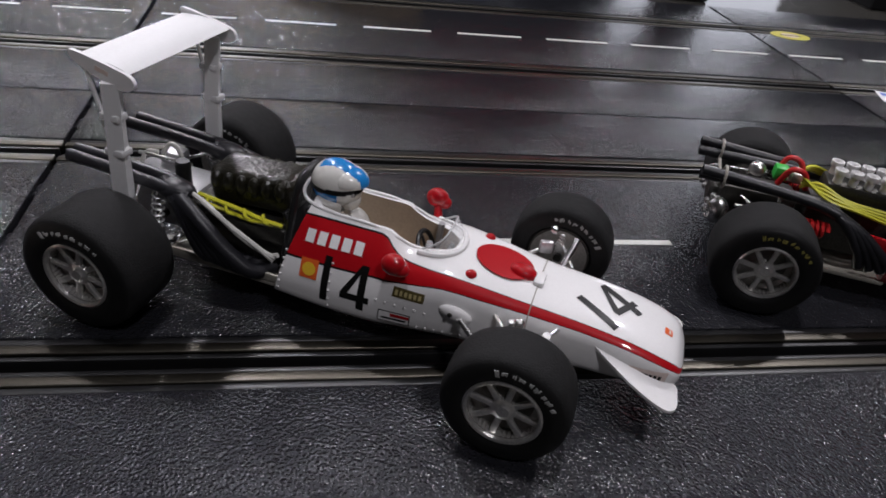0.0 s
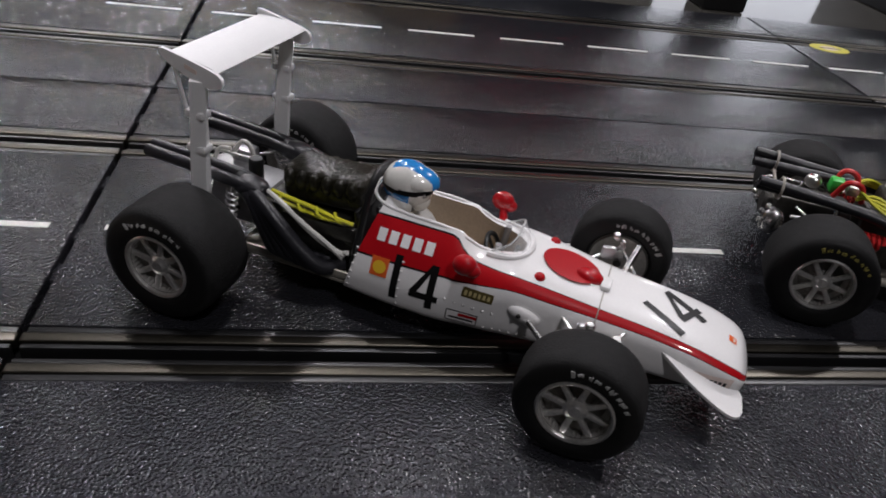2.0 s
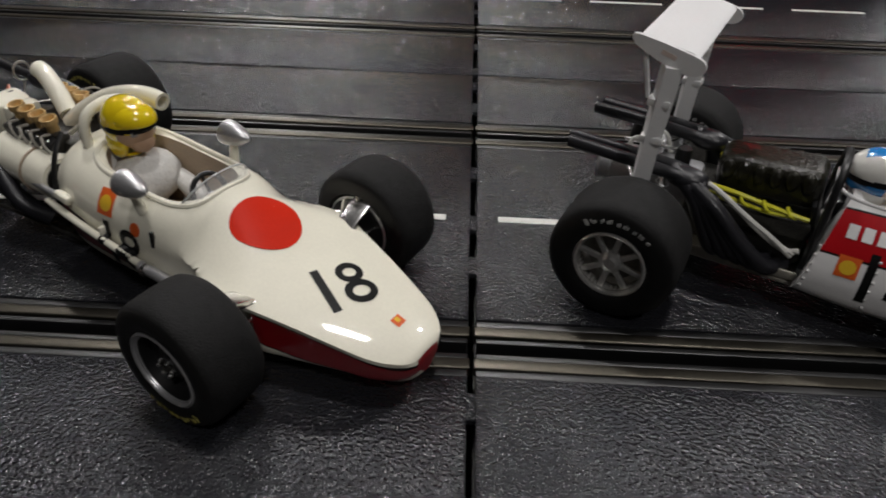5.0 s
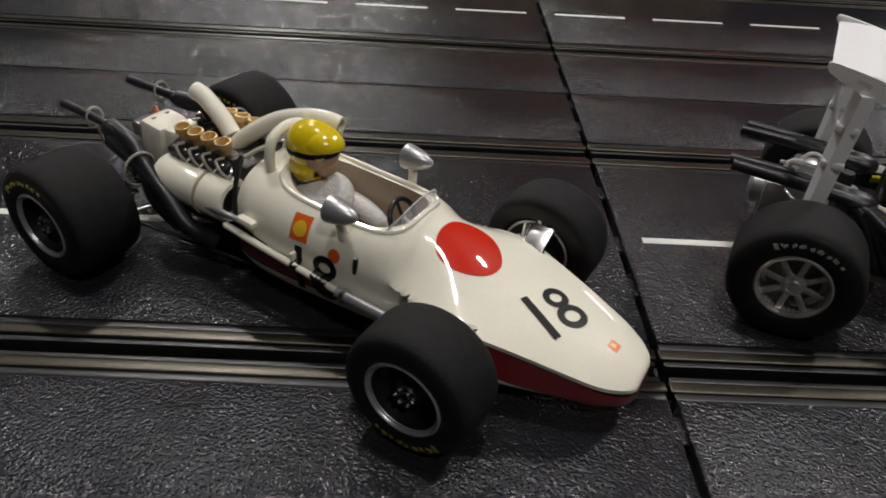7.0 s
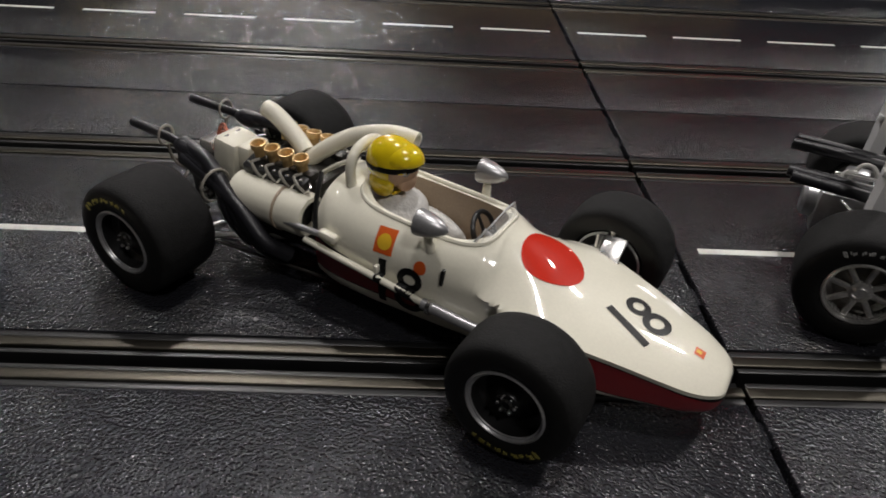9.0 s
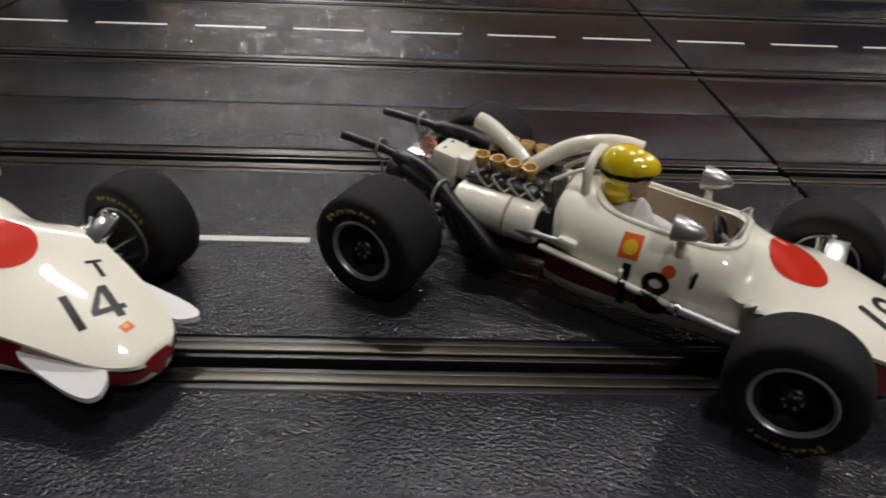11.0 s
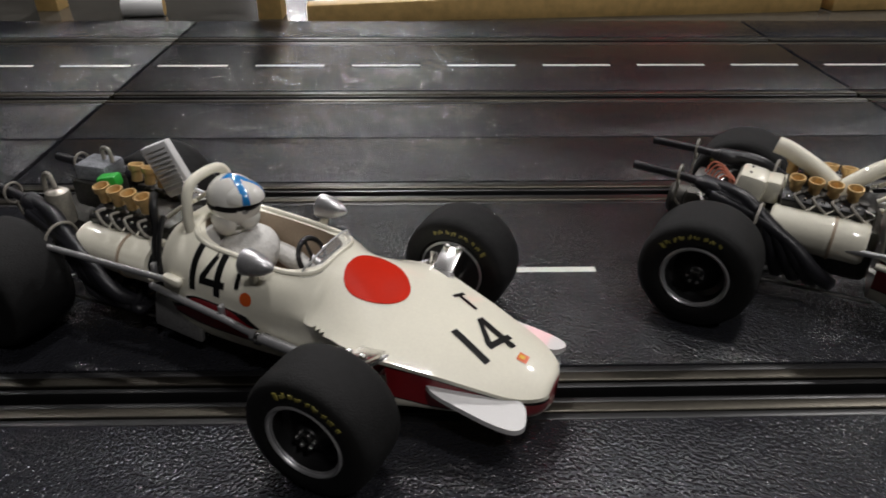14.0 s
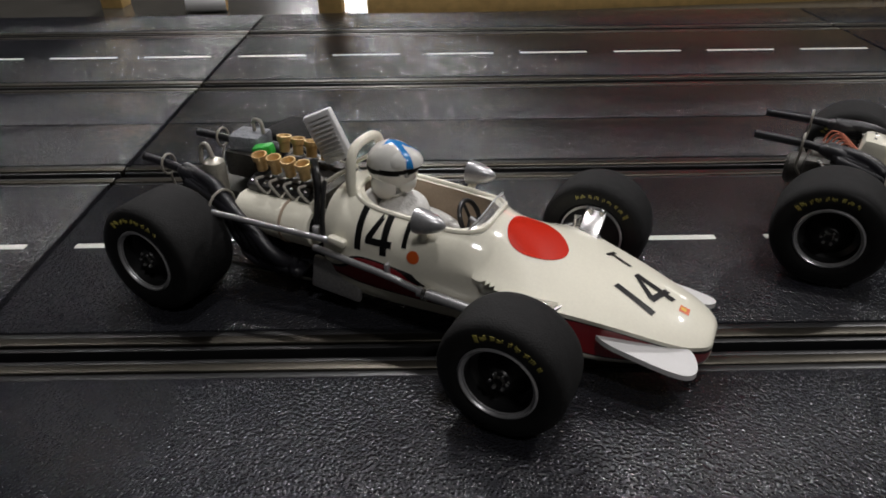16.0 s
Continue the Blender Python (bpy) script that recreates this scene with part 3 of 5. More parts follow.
def steering(car, x, z, lean=25):
    bm = bmesh.new()
    pts = [(0, 4.2 * math.cos(2 * math.pi * i / 24), 4.2 * math.sin(2 * math.pi * i / 24)) for i in range(25)]
    tube(pts, 0.6, bm, n=2, seg=8)
    for a in (90, 210, 330):
        tube([(0, 0, 0), (0, 4 * math.cos(radians(a)), 4 * math.sin(radians(a)))], 0.4, bm, n=2, seg=6)
    bmesh.ops.transform(bm, matrix=pose(x, 0, z, 0, -lean, 0), verts=bm.verts)
    w = part("steering_wheel", bm, BLACKPLA, car)
    part("steering_column", tube([(x, 0, z), (x + 9, 0, z - 5)], 0.7, n=2), SILVER, w)


def driver(m, x, z, style, label):
    """A doll driver: helmet with peak, goggles, plain lower face and shoulders, one mesh."""
    bm = bmesh.new()
    # shoulders and chest
    ball((x + 2, 0, z - 13.5), (6.5, 8.6, 6.5), bm, mi=1)
    ball((x + 10, -5.5, z - 16), (8, 2.4, 2.6), bm, mi=1, turn=(0, 14, 8))
    ball((x + 10, 5.5, z - 16), (8, 2.4, 2.6), bm, mi=1, turn=(0, 14, -8))
    # helmet
    before = set(bm.faces)
    bmesh.ops.create_uvsphere(bm, u_segments=72, v_segments=56, radius=1, matrix=pose(x, 0, z) @ Matrix.Diagonal((6.4, 5.3, 6.0, 1)))
    for f in set(bm.faces) - before:
        c = f.calc_center_median() - Vector((x, 0, z))
        if c.z < -0.6 and c.x > 2.2:
            f.material_index = 3
        elif -0.75 < c.z - 0.06 * c.x < 0.55:
            f.material_index = 4
        elif style == "blue" and ((abs(c.y + 0.5) < 1.9 and c.z > 1.2 and c.x > -3.5) or (-2.8 < c.z < -0.7 and c.x < 2)):
            f.material_index = 2
        elif style == "cross" and c.z > 0.9 and (abs(c.y - 0.55 * (c.x - 1.0)) < 0.95 or abs(c.y + 0.55 * (c.x - 1.0)) < 0.95) and c.x > -1.0:
            f.material_index = 2
        else:
            f.material_index = 0
    # ear and cheek pieces
    for s in (-1, 1):
        ball((x - 0.6, s * 3.6, z - 4.2), (3.4, 1.5, 3.4), bm, mi=0, u=16, v=10)
        ball((x + 4.6, s * 1.7, z - 0.6), (1.3, 1.75, 1.25), bm, mi=5, u=14, v=9)
    ball((x + 3.6, 0, z - 3.7), (2.4, 2.9, 2.6), bm, mi=3, u=16, v=10)
    # peak
    old = set(bm.verts)
    shown = set(bm.faces)
    ball((x + 2.3, 0, z + 1.5), (5.5, 4.7, 3.6), bm, mi=0, turn=(0, 4, 0), u=56, v=36)
    for f in set(bm.faces) - shown:
        c = f.calc_center_median() - Vector((x, 0, z))
        if c.z > 1.2 and ((style == "blue" and abs(c.y + 0.5) < 1.9) or (style == "cross" and abs(abs(c.y) - 0.55 * abs(c.x - 1.0)) < 0.8)):
            f.material_index = 2
    for v in bm.verts:
        if v not in old and v.co.z < z + 1.2:
            v.co.z = z + 1.2 - (z + 1.2 - v.co.z) * 0.1
    tube([(x + 5.3, -2.9, z - 0.4), (x + 6.1, 0, z - 0.1), (x + 5.3, 2.9, z - 0.4)], 0.42, bm, seg=6)
    for f in bm.faces:
        if len(f.verts) == 4 and f.material_index == 0 and (f.calc_center_median() - Vector((x + 5.7, 0, z - 0.3))).length < 3.1 and abs(f.calc_center_median().z - (z - 0.3)) < 0.5:
            f.material_index = 4
    tube([(x - 1, -4.6, z - 4), (x + 2, -3.0, z - 6.4), (x + 2, 3.0, z - 6.4), (x - 1, 4.6, z - 4)], 0.4, bm, seg=6)
    shell = {"yellow": HELY, "blue": HELW, "cross": HELW}[style]
    me = finish("driver_figure", bm, [shell, SUIT, HELB, PLAIN if style == "yellow" else HELW, BLACK, LENS], 50)
    ob = new("driver_figure", me)
    ob.matrix_world = m
    return tagged(ob, label, "doll")


def winglet(car, pts, z_of, thick, material, label):
    """A thin nose fin: outline in plan and its height at each place; made for both sides."""
    for s in (-1, 1):
        bm = bmesh.new()
        ring = spline([(x, y, 0) for x, y in pts], 6)
        up = [bm.verts.new((p.x, s * p.y, z_of(p.x, p.y) + thick / 2)) for p in ring]
        lo = [bm.verts.new((p.x, s * p.y, z_of(p.x, p.y) - thick / 2)) for p in ring]
        bm.faces.new(up)
        bm.faces.new(lo)
        n = len(ring)
        for i in range(n):
            bm.faces.new((up[i], up[(i + 1) % n], lo[(i + 1) % n], lo[i]))
        bmesh.ops.recalc_face_normals(bm, faces=bm.faces)
        part("nose_fin", bm, material, car, label)


def frame_of(hub, yaw, half):
    a = radians(yaw)
    return pose((hub[0] - half * math.sin(a)) * MM, (hub[1] + half * math.cos(a)) * MM, 0, 0, 0, yaw)


# ---- white and red racer with the tall wing ----
def white_racer():
    m = frame_of((29.2, 13.4), -27, 36.6)
    car = thing("model_racing_car", "white model racing car with red stripe and tall wing", "model car", m, "model cars on the track")
    wb = 97.3
    T = ([(36, 16.2, 6.5, 11.5, 31.2, 1.6), (46, 16.4, 5.6, 11.5, 31.4, 1.6), (56, 16.2, 5.2, 11.5, 31.4, 1.6), (61, 16.0, 5.2, 11.8, 31.2, 1.62), (63.2, 15.8, 5.2, 12.2, 28.6, 1.85), (66, 15.5, 5.3, 12.8, 26.4, 2.3), (71, 15.1, 5.4, 13.6, 25.4, 2.7), (77, 14.4, 5.6, 14.6, 24.6, 3.2), (86, 13.4, 6.0, 14.3, 23.2, 3.4), (96, 12.3, 6.4, 13.8, 21.8, 3.4),
          (108, 11.8, 6.8, 13.5, 20.6, 3.6), (118, 11.6, 7.4, 13.0, 19.2, 3.6), (125, 11.2, 8.0, 12.4, 17.4, 3.4), (129, 10.2, 9.0, 12.1, 15.6, 3.0), (130.6, 8.6, 10.2, 11.9, 13.8, 2.6), (131.2, 6.0, 11.2, 12.0, 12.9, 2.2)], None)
    B = [(36, 35.5, 63), (50, 35.5, 63), (60, 36, 62.5), (64, 39, 63), (68, 40, 62.5), (74, 41, 62), (84, 40, 61.5), (96, 41, 60), (110, 42, 60), (122, 44, 62), (131.2, 48, 66)]
    pit = (56.8, 19.6, 7.0, 13.0)
    body = part("body", body_shell(T, B, pit, rake=0.24), [WHITE, RED, BLACK, BEIGE], car, "glossy white body with red side stripe")
    screen(car, T, (64, 12.6, 7.3, 0), 80, 5.0, "clear wrap-round windscreen", lean=3.2)
    cockpit_rim(car, T, pit, WHITE, 0.45)
    part("screen_frame", tube([(64 + 13.2 * math.cos(a) ** 0.5 if math.cos(a) > 0 else 64.0, 7.9 * math.sin(a), skin_z(T, 64 + 13.2 * max(0.0, math.cos(a)) ** 0.5, 7.9 * math.sin(a)) + 0.1) for a in [radians(-84 + 8 * i) for i in range(22)]], 0.75, n=2, seg=8), WHITE, car, "white raised screen surround")
    steering(car, 68, 21)
    part("dashboard", rbox((73.5, 0, 19.5), (1.2, 12, 5), 0.4), BLACKPLA, car)
    part("seat", rbox((41, 0, 20), (3, 10, 13), 1.2, turn=(0, -14, 0)), BLACKPLA, car)
    for s in (-1, 1):
        part("switch_lever", tube([(69, s * 5, 16), (70, s * 4.5, 26)], 0.8, n=2), SILVER, car)
    driver(m, 44.6, 32.2, "blue", "small driver doll with a white helmet and blue stripes")
    # seam in the body ahead of the cockpit
    part("panel_joint", tube([section(T, 96, radians(a)) * 1.0 + Vector((0, 0, 0.02)) for a in range(-88, 89, 8)], 0.16, n=2, seg=5), WIREG, body)
    # caps on the top
    decal("cap_ring", disc(7.0, 5.8), body, (87.3, 0, 23), (1, 0, 0), (0, 1, 0), RED, car, "glossy red oval on the nose", lift=0.5)
    part("duct_scoop", ball((92.0, -1.0, 22.7), (3.4, 2.4, 1.7), turn=(0, 10, 0)), RED, car, "red scoop")
    part("duct_block", rbox((96.0, -1.5, 22.2), (2.4, 5.0, 1.6), 0.5), WHITE, car)
    for s in (-1, 1):
        part("filler_cap", ball((81.4, s * 8.3, 23.2), (1.35, 1.35, 1.1), u=16, v=10), RED, car, "small red cap")
    mirror(car, 65.2, -14.6, 24.6, (67.0, -11.6, 22.6), RED, "glossy red mirror", bullet=False)
    mirror(car, 65.8, 13.2, 27.4, (67.5, 10.0, 23.2), RED, "glossy red mirror", bullet=False)
    winglet(car, [(110.5, 11.0), (115, 13.2), (120, 15.4), (125, 16.9), (129, 17.2), (131.0, 15.6), (131.0, 12.6), (129.5, 9.8), (120, 10.4), (110.5, 11.0)], lambda x, y: 16.4 - (x - 111) * 0.30 - (y - 10) * 0.22, 0.7, WHITE, "white nose fin")
    # numbers and labels
    number("14", 10.4, body, (54.4, -16, 15.6), (1, 0, 0), (0, 0, 1), car, gap=0.30)
    number("14", 10.4, body, (54.4, 16, 15.6), (-1, 0, 0), (0, 0, 1), car, gap=0.30)
    number("14", 11.2, body, (112.8, -0.2, 20), (0.5, 0.86, 0), (-0.86, 0.5, 0), car, gap=0.24)
    for s in (-1, 1):
        r = (-s, 0, 0)
        decal("oil_label", rect(4.4, 4.4), body, (45, s * 16, 17.0), r, (0, 0, 1), ORANGE, car, "orange-red square label")
        decal("oil_label_disc", disc(1.65, 1.5, 3, 20), body, (45, s * 16, 17.0), r, (0, 0, 1), AMBER, car, "yellow disc", lift=0.2)
        for k in range(5):
            decal("stripe_mark", rect(2.1, 2.5), body, (43.6 + 3.0 * k, s * 16, 23.6), r, (0, 0, 1), WHITE, car, "white maker's mark as plain block", lift=0.2)
        decal("brake_label", rect(7.4, 2.4), body, (69.4, s * 16, 17.6), r, (0.05, 0, 1), GOLDDARK, car, "dark gold label")
        for k in range(6):
            decal("label_bar", rect(0.65, 1.2), body, (66.6 + 1.1 * k, s * 16, 17.6), r, (0.05, 0, 1), GOLDLITE, car, lift=0.2)
        decal("plug_label", rect(7.6, 3.2), body, (66.6, s * 16, 10.6), r, (0.05, 0, 1), BLACK, car, "black framed label")
        decal("label_field", rect(7.1, 2.7), body, (66.6, s * 16, 10.6), r, (0.05, 0, 1), WHITE, car, lift=0.18)
        decal("label_bar", rect(4.4, 0.9), body, (68.0, s * 16, 11.3), r, (0.05, 0, 1), RED, car, lift=0.24)
        decal("label_bar", rect(5.8, 0.55), body, (66.6, s * 16, 10.2), r, (0.05, 0, 1), BLACK, car, lift=0.24)
        decal("tyre_label", rect(8.6, 3.3), body, (123.5, s * 12, 12.4), r, (0.15, 0, 1), PINK, car, "pale label with dark bar")
        for k in range(7):
            decal("label_bar", rect(0.7, 1.2), body, (120.4 + 1.0 * k, s * 12, 12.4), r, (0.15, 0, 1), BLACK, car, lift=0.2)
        # rivets
        for k in range(6):
            for x, z in ((50.4, 9.0 + 2.1 * k), (62 + 2.3 * k, 14.3 - 0.1 * k), (72 + 2.0 * k, 9.2 + 0.1 * k), (37.6 + 0.2 * k, 10 + 1.9 * k)):
                part("rivet", ball((x, s * (skin_y(T, x, z) + 0.02), z), (0.36, 0.22, 0.36), u=8, v=5), WHITE, body)
        part("suspension_blister", ball((80.5, s * 14.2, 15.8), (4.0, 1.2, 1.9), turn=(0, 10, 0)), WHITE, car)
        rod("trailing_arm", (82, s * 15.4, 15.6), (90, s * 20, 11.5), 0.75, CHROME, car, "chrome arm")
        part("arm_bolt", ball((79.6, s * 15.6, 16.2), (0.6, 0.4, 0.6), u=10, v=6), DARKMET, car)
    decal("nose_badge", rect(2.2, 1.9), body, (126.6, 0, 18), (0, 1, 0), (-1, 0, 0), ORANGE, car, "small orange-red badge")
    decal("nose_badge_mark", rect(1.3, 0.5), body, (126.9, 0, 18), (0, 1, 0), (-1, 0, 0), PINK, car, lift=0.2)
    # wheels
    for s in (-1, 1):
        wheel(car, 0, s, 38.4, 14.4, 17.5, "spoke", (LETTERW, 88))
        wheel(car, wb, s, 36.8, 13.4, 13.0, "spoke", (LETTERW, 68))
    front_suspension(car, wb, CHROME, 36, x_body=11.5)
    for s in (-1, 1):
        part("shock_mount", rbox((wb - 3, s * 17, 19.5), (3.6, 2.0, 3.6), 0.8, turn=(0, 0, 20)), SILVER, car)
        part("ball_joint", ball((wb - 2, s * 20, 23.0), (1.2, 1.2, 1.2), u=12, v=8), CHROME, car)
        rod("shock", (wb + 2, s * 14, 16), (wb + 4, s * 20, 22), 0.9, CHROME, car)
    rear_end(car, SILVER, 36, gear=(-1, 0, 16))
    part("pan", rbox((21, 0, 7.6), (33, 27, 1.4), 0.5), PLATE, car, "worn pale metal pan")
    for s in (-1, 1):
        part("pan_edge", rbox((21, s * 13.3, 9.2), (33, 0.8, 2.2), 0.3, turn=(0, -1.5, 0)), PLATE, car)
    # engine
    part("engine_block", rbox((22, 0, 15), (28, 17, 12), 1.2), DARKMET, car)
    part("engine_cover", rbox((24.5, 0, 26.4), (23, 12, 9.5), 2.6, turn=(0, -4, 0), seg=4), SMOKE, car, "smoked see-through engine cover")
    for s in (-1, 1):
        for k in range(6):
            part("cover_bulge", ball((15.6 + 3.4 * k, s * 5.6, 27.4 + 0.24 * k), (1.6, 1.6, 2.6), u=12, v=8), SMOKE, car)
        part("ignition_lead", tube([(12, s * 8.0, 23.8), (18, s * 9.4, 24.2), (24, s * 9.0, 23.2), (30, s * 9.8, 22.8), (35, s * 9.2, 22.0)], 0.55, seg=6), YELLOW, car, "bright yellow wire")
        part("ignition_lead", tube([(12, s * 8.6, 22.6), (17, s * 10.2, 23.0), (21, s * 9.0, 21.8), (27, s * 10.0, 21.8), (33, s * 9.6, 22.4)], 0.5, seg=6), YELLOW, car)
        for k in range(4):
            part("yellow_drop", tube([(15 + 5 * k, s * 9.3, 24), (16 + 5 * k, s * 10.4, 22.6), (17.5 + 5 * k, s * 9.3, 21.6)], 0.4, seg=6), YELLOW, car)
        for k in range(3):
            part("spark_lead", tube([(8 + k, s * (9 + k * 0.5), 25.5 - 0.4 * k), (14 + 1.2 * k, s * 11.6, 25.2 - k * 0.6), (23 + 1.2 * k, s * 12.6, 20.5 - k), (30 + k, s * (12.4 - 0.4 * k), 16.5 - k), (34 + k * 0.6, s * 12.0, 13.5 + k)], 0.62, seg=7), WIREW, car, "white wire")
        part("cam_box", rbox((25, s * 8.5, 18.5), (22, 3, 4), 0.6, turn=(0, -3, 0)), DARKMET, car)
    part("roll_bar", tube([(37.0, -13, 12), (37.6, -10.0, 24), (38.0, -6.2, 33.0), (38.2, 0, 35.0), (38.0, 6.2, 33.0), (37.6, 10.0, 24), (37.0, 13, 12)], 0.9, n=8), BLACKPLA, car, "thin black roll bar")
    part("bulkhead", rbox((36.8, 0, 17), (1.2, 17, 17), 0.4, turn=(0, -12, 0)), BLACKPLA, car)
    # exhausts
    for s in (-1, 1):
        for k in range(2):
            y = s * (9.2 + 3.6 * k)
            part("exhaust_pipe", tube([(-21.5 + k, y, 27.6 + 0.2 * k), (-8, y, 27.2), (6, y, 26.2), (12, s * (11 + k), 25.0)], 1.55, n=5, seg=12, hollow=True), PIPE, car, "satin black exhaust pipe")
        for k in range(5):
            part("exhaust_header", tube([(4 + 1.6 * k, s * (10.5 + 0.7 * k), 26.4 - 0.4 * k), (10 + k * 1.7, s * (13.6 + 0.4 * k), 23.6 - 0.6 * k), (14 + 2.4 * k, s * (15.0 + 0.1 * k), 17.8 - 0.7 * k), (17.5 + 3.0 * k, s * 14.4, 11.8 - 0.3 * k), (21 + 3.0 * k, s * 9.5, 10)], 1.95, n=6, seg=10), PIPE, car)
        part("collector", ball((8, s * 11.2, 25.4), (5, 3.4, 2.6)), PIPE, car)
    part("fuel_line", tube([(-6, 2, 24), (-4, 3, 28), (-1, 2.5, 28), (1, 2, 24)], 0.6, seg=7), WIREW, car)
    part("fuel_line", tube([(-9, -3, 22), (-8, -1, 26.5), (-5, 0, 27)], 0.6, seg=7), WIREW, car)
    part("oil_filler", lathe([(0.02, 5), (1.6, 5), (1.9, 4.2), (1.9, -3)], seg=18, axis="z", at=(5, -4, 24)), BLACKPLA, car)
    part("catch_can", rbox((-4, 5, 24), (6, 5, 4), 1.0), SILVER, car)
    rod("linkage", (-10, -1, 26.2), (6, -2, 27.2), 0.45, CHROME, car)
    # wing
    bm = bmesh.new()
    prof = [(-7.6, 0.2), (-3, 0.9), (1, 1.0), (4.4, 0.6), (5.6, -0.1), (4.6, -0.7), (1, -0.6), (-4, -0.3)]
    rings = [[bm.verts.new((x * math.cos(0.10) + z * math.sin(0.10) + 1.0, y, 56.2 - x * math.sin(0.10) + z * math.cos(0.10))) for x, z in prof] for y in (-18.8, -9, 0, 9, 18.8)]
    for a, b in zip(rings, rings[1:]):
        for j in range(len(prof)):
            k = (j + 1) % len(prof)
            bm.faces.new((a[j], a[k], b[k], b[j]))
    bm.faces.new(rings[0])
    bm.faces.new(rings[-1])
    bmesh.ops.recalc_face_normals(bm, faces=bm.faces)
    wing = part("wing", bm, WINGW, car, "matt white rear wing")
    wing.location.x -= 0.0012
    for s in (-1, 1):
        bm = bmesh.new()
        outline = spline([(-7.4, 0, 57.6), (-6.8, 0, 58.5), (-3, 0, 58.0), (3, 0, 56.8), (7.2, 0, 55.6), (8.3, 0, 54.0), (7.4, 0, 52.5), (5.0, 0, 52.0), (0.5, 0, 53.2), (-4, 0, 55.0), (-6.6, 0, 56.4)], 4)
        f1 = [bm.verts.new((p.x, s * 19.6, p.z)) for p in outline]
        f2 = [bm.verts.new((p.x, s * 18.7, p.z)) for p in outline]
        bm.faces.new(f1)
        bm.faces.new(f2)
        for j in range(len(outline)):
            k = (j + 1) % len(outline)
            bm.faces.new((f1[j], f1[k], f2[k], f2[j]))
        bmesh.ops.recalc_face_normals(bm, faces=bm.faces)
        part("end_plate", bm, WINGW, wing)
        part("plate_mark", rbox((0.6, s * 19.62, 55.4), (3.2, 0.1, 1.0), 0, turn=(0, 17, 0)), PINK, wing, "faint printed bar")
        part("strut", tube([(0.2, s * 18.3, 22.5), (0.6, s * 18.3, 37), (1.6, s * 18.6, 53.2)], 2.5, n=4, seg=4), WINGW, wing, "white wing strut")
        for z in (36.5, 45.0):
            part("strut_clamp", rbox((0.7, s * 18.4, z), (4.9, 3.6, 1.7), 0.4), WINGW, wing)
        part("strut_brace", tube([(-2.0, s * 18.6, 45.4), (-4.2, s * 18.8, 55)], 0.5, n=2, seg=6), WINGW, wing)
    return car


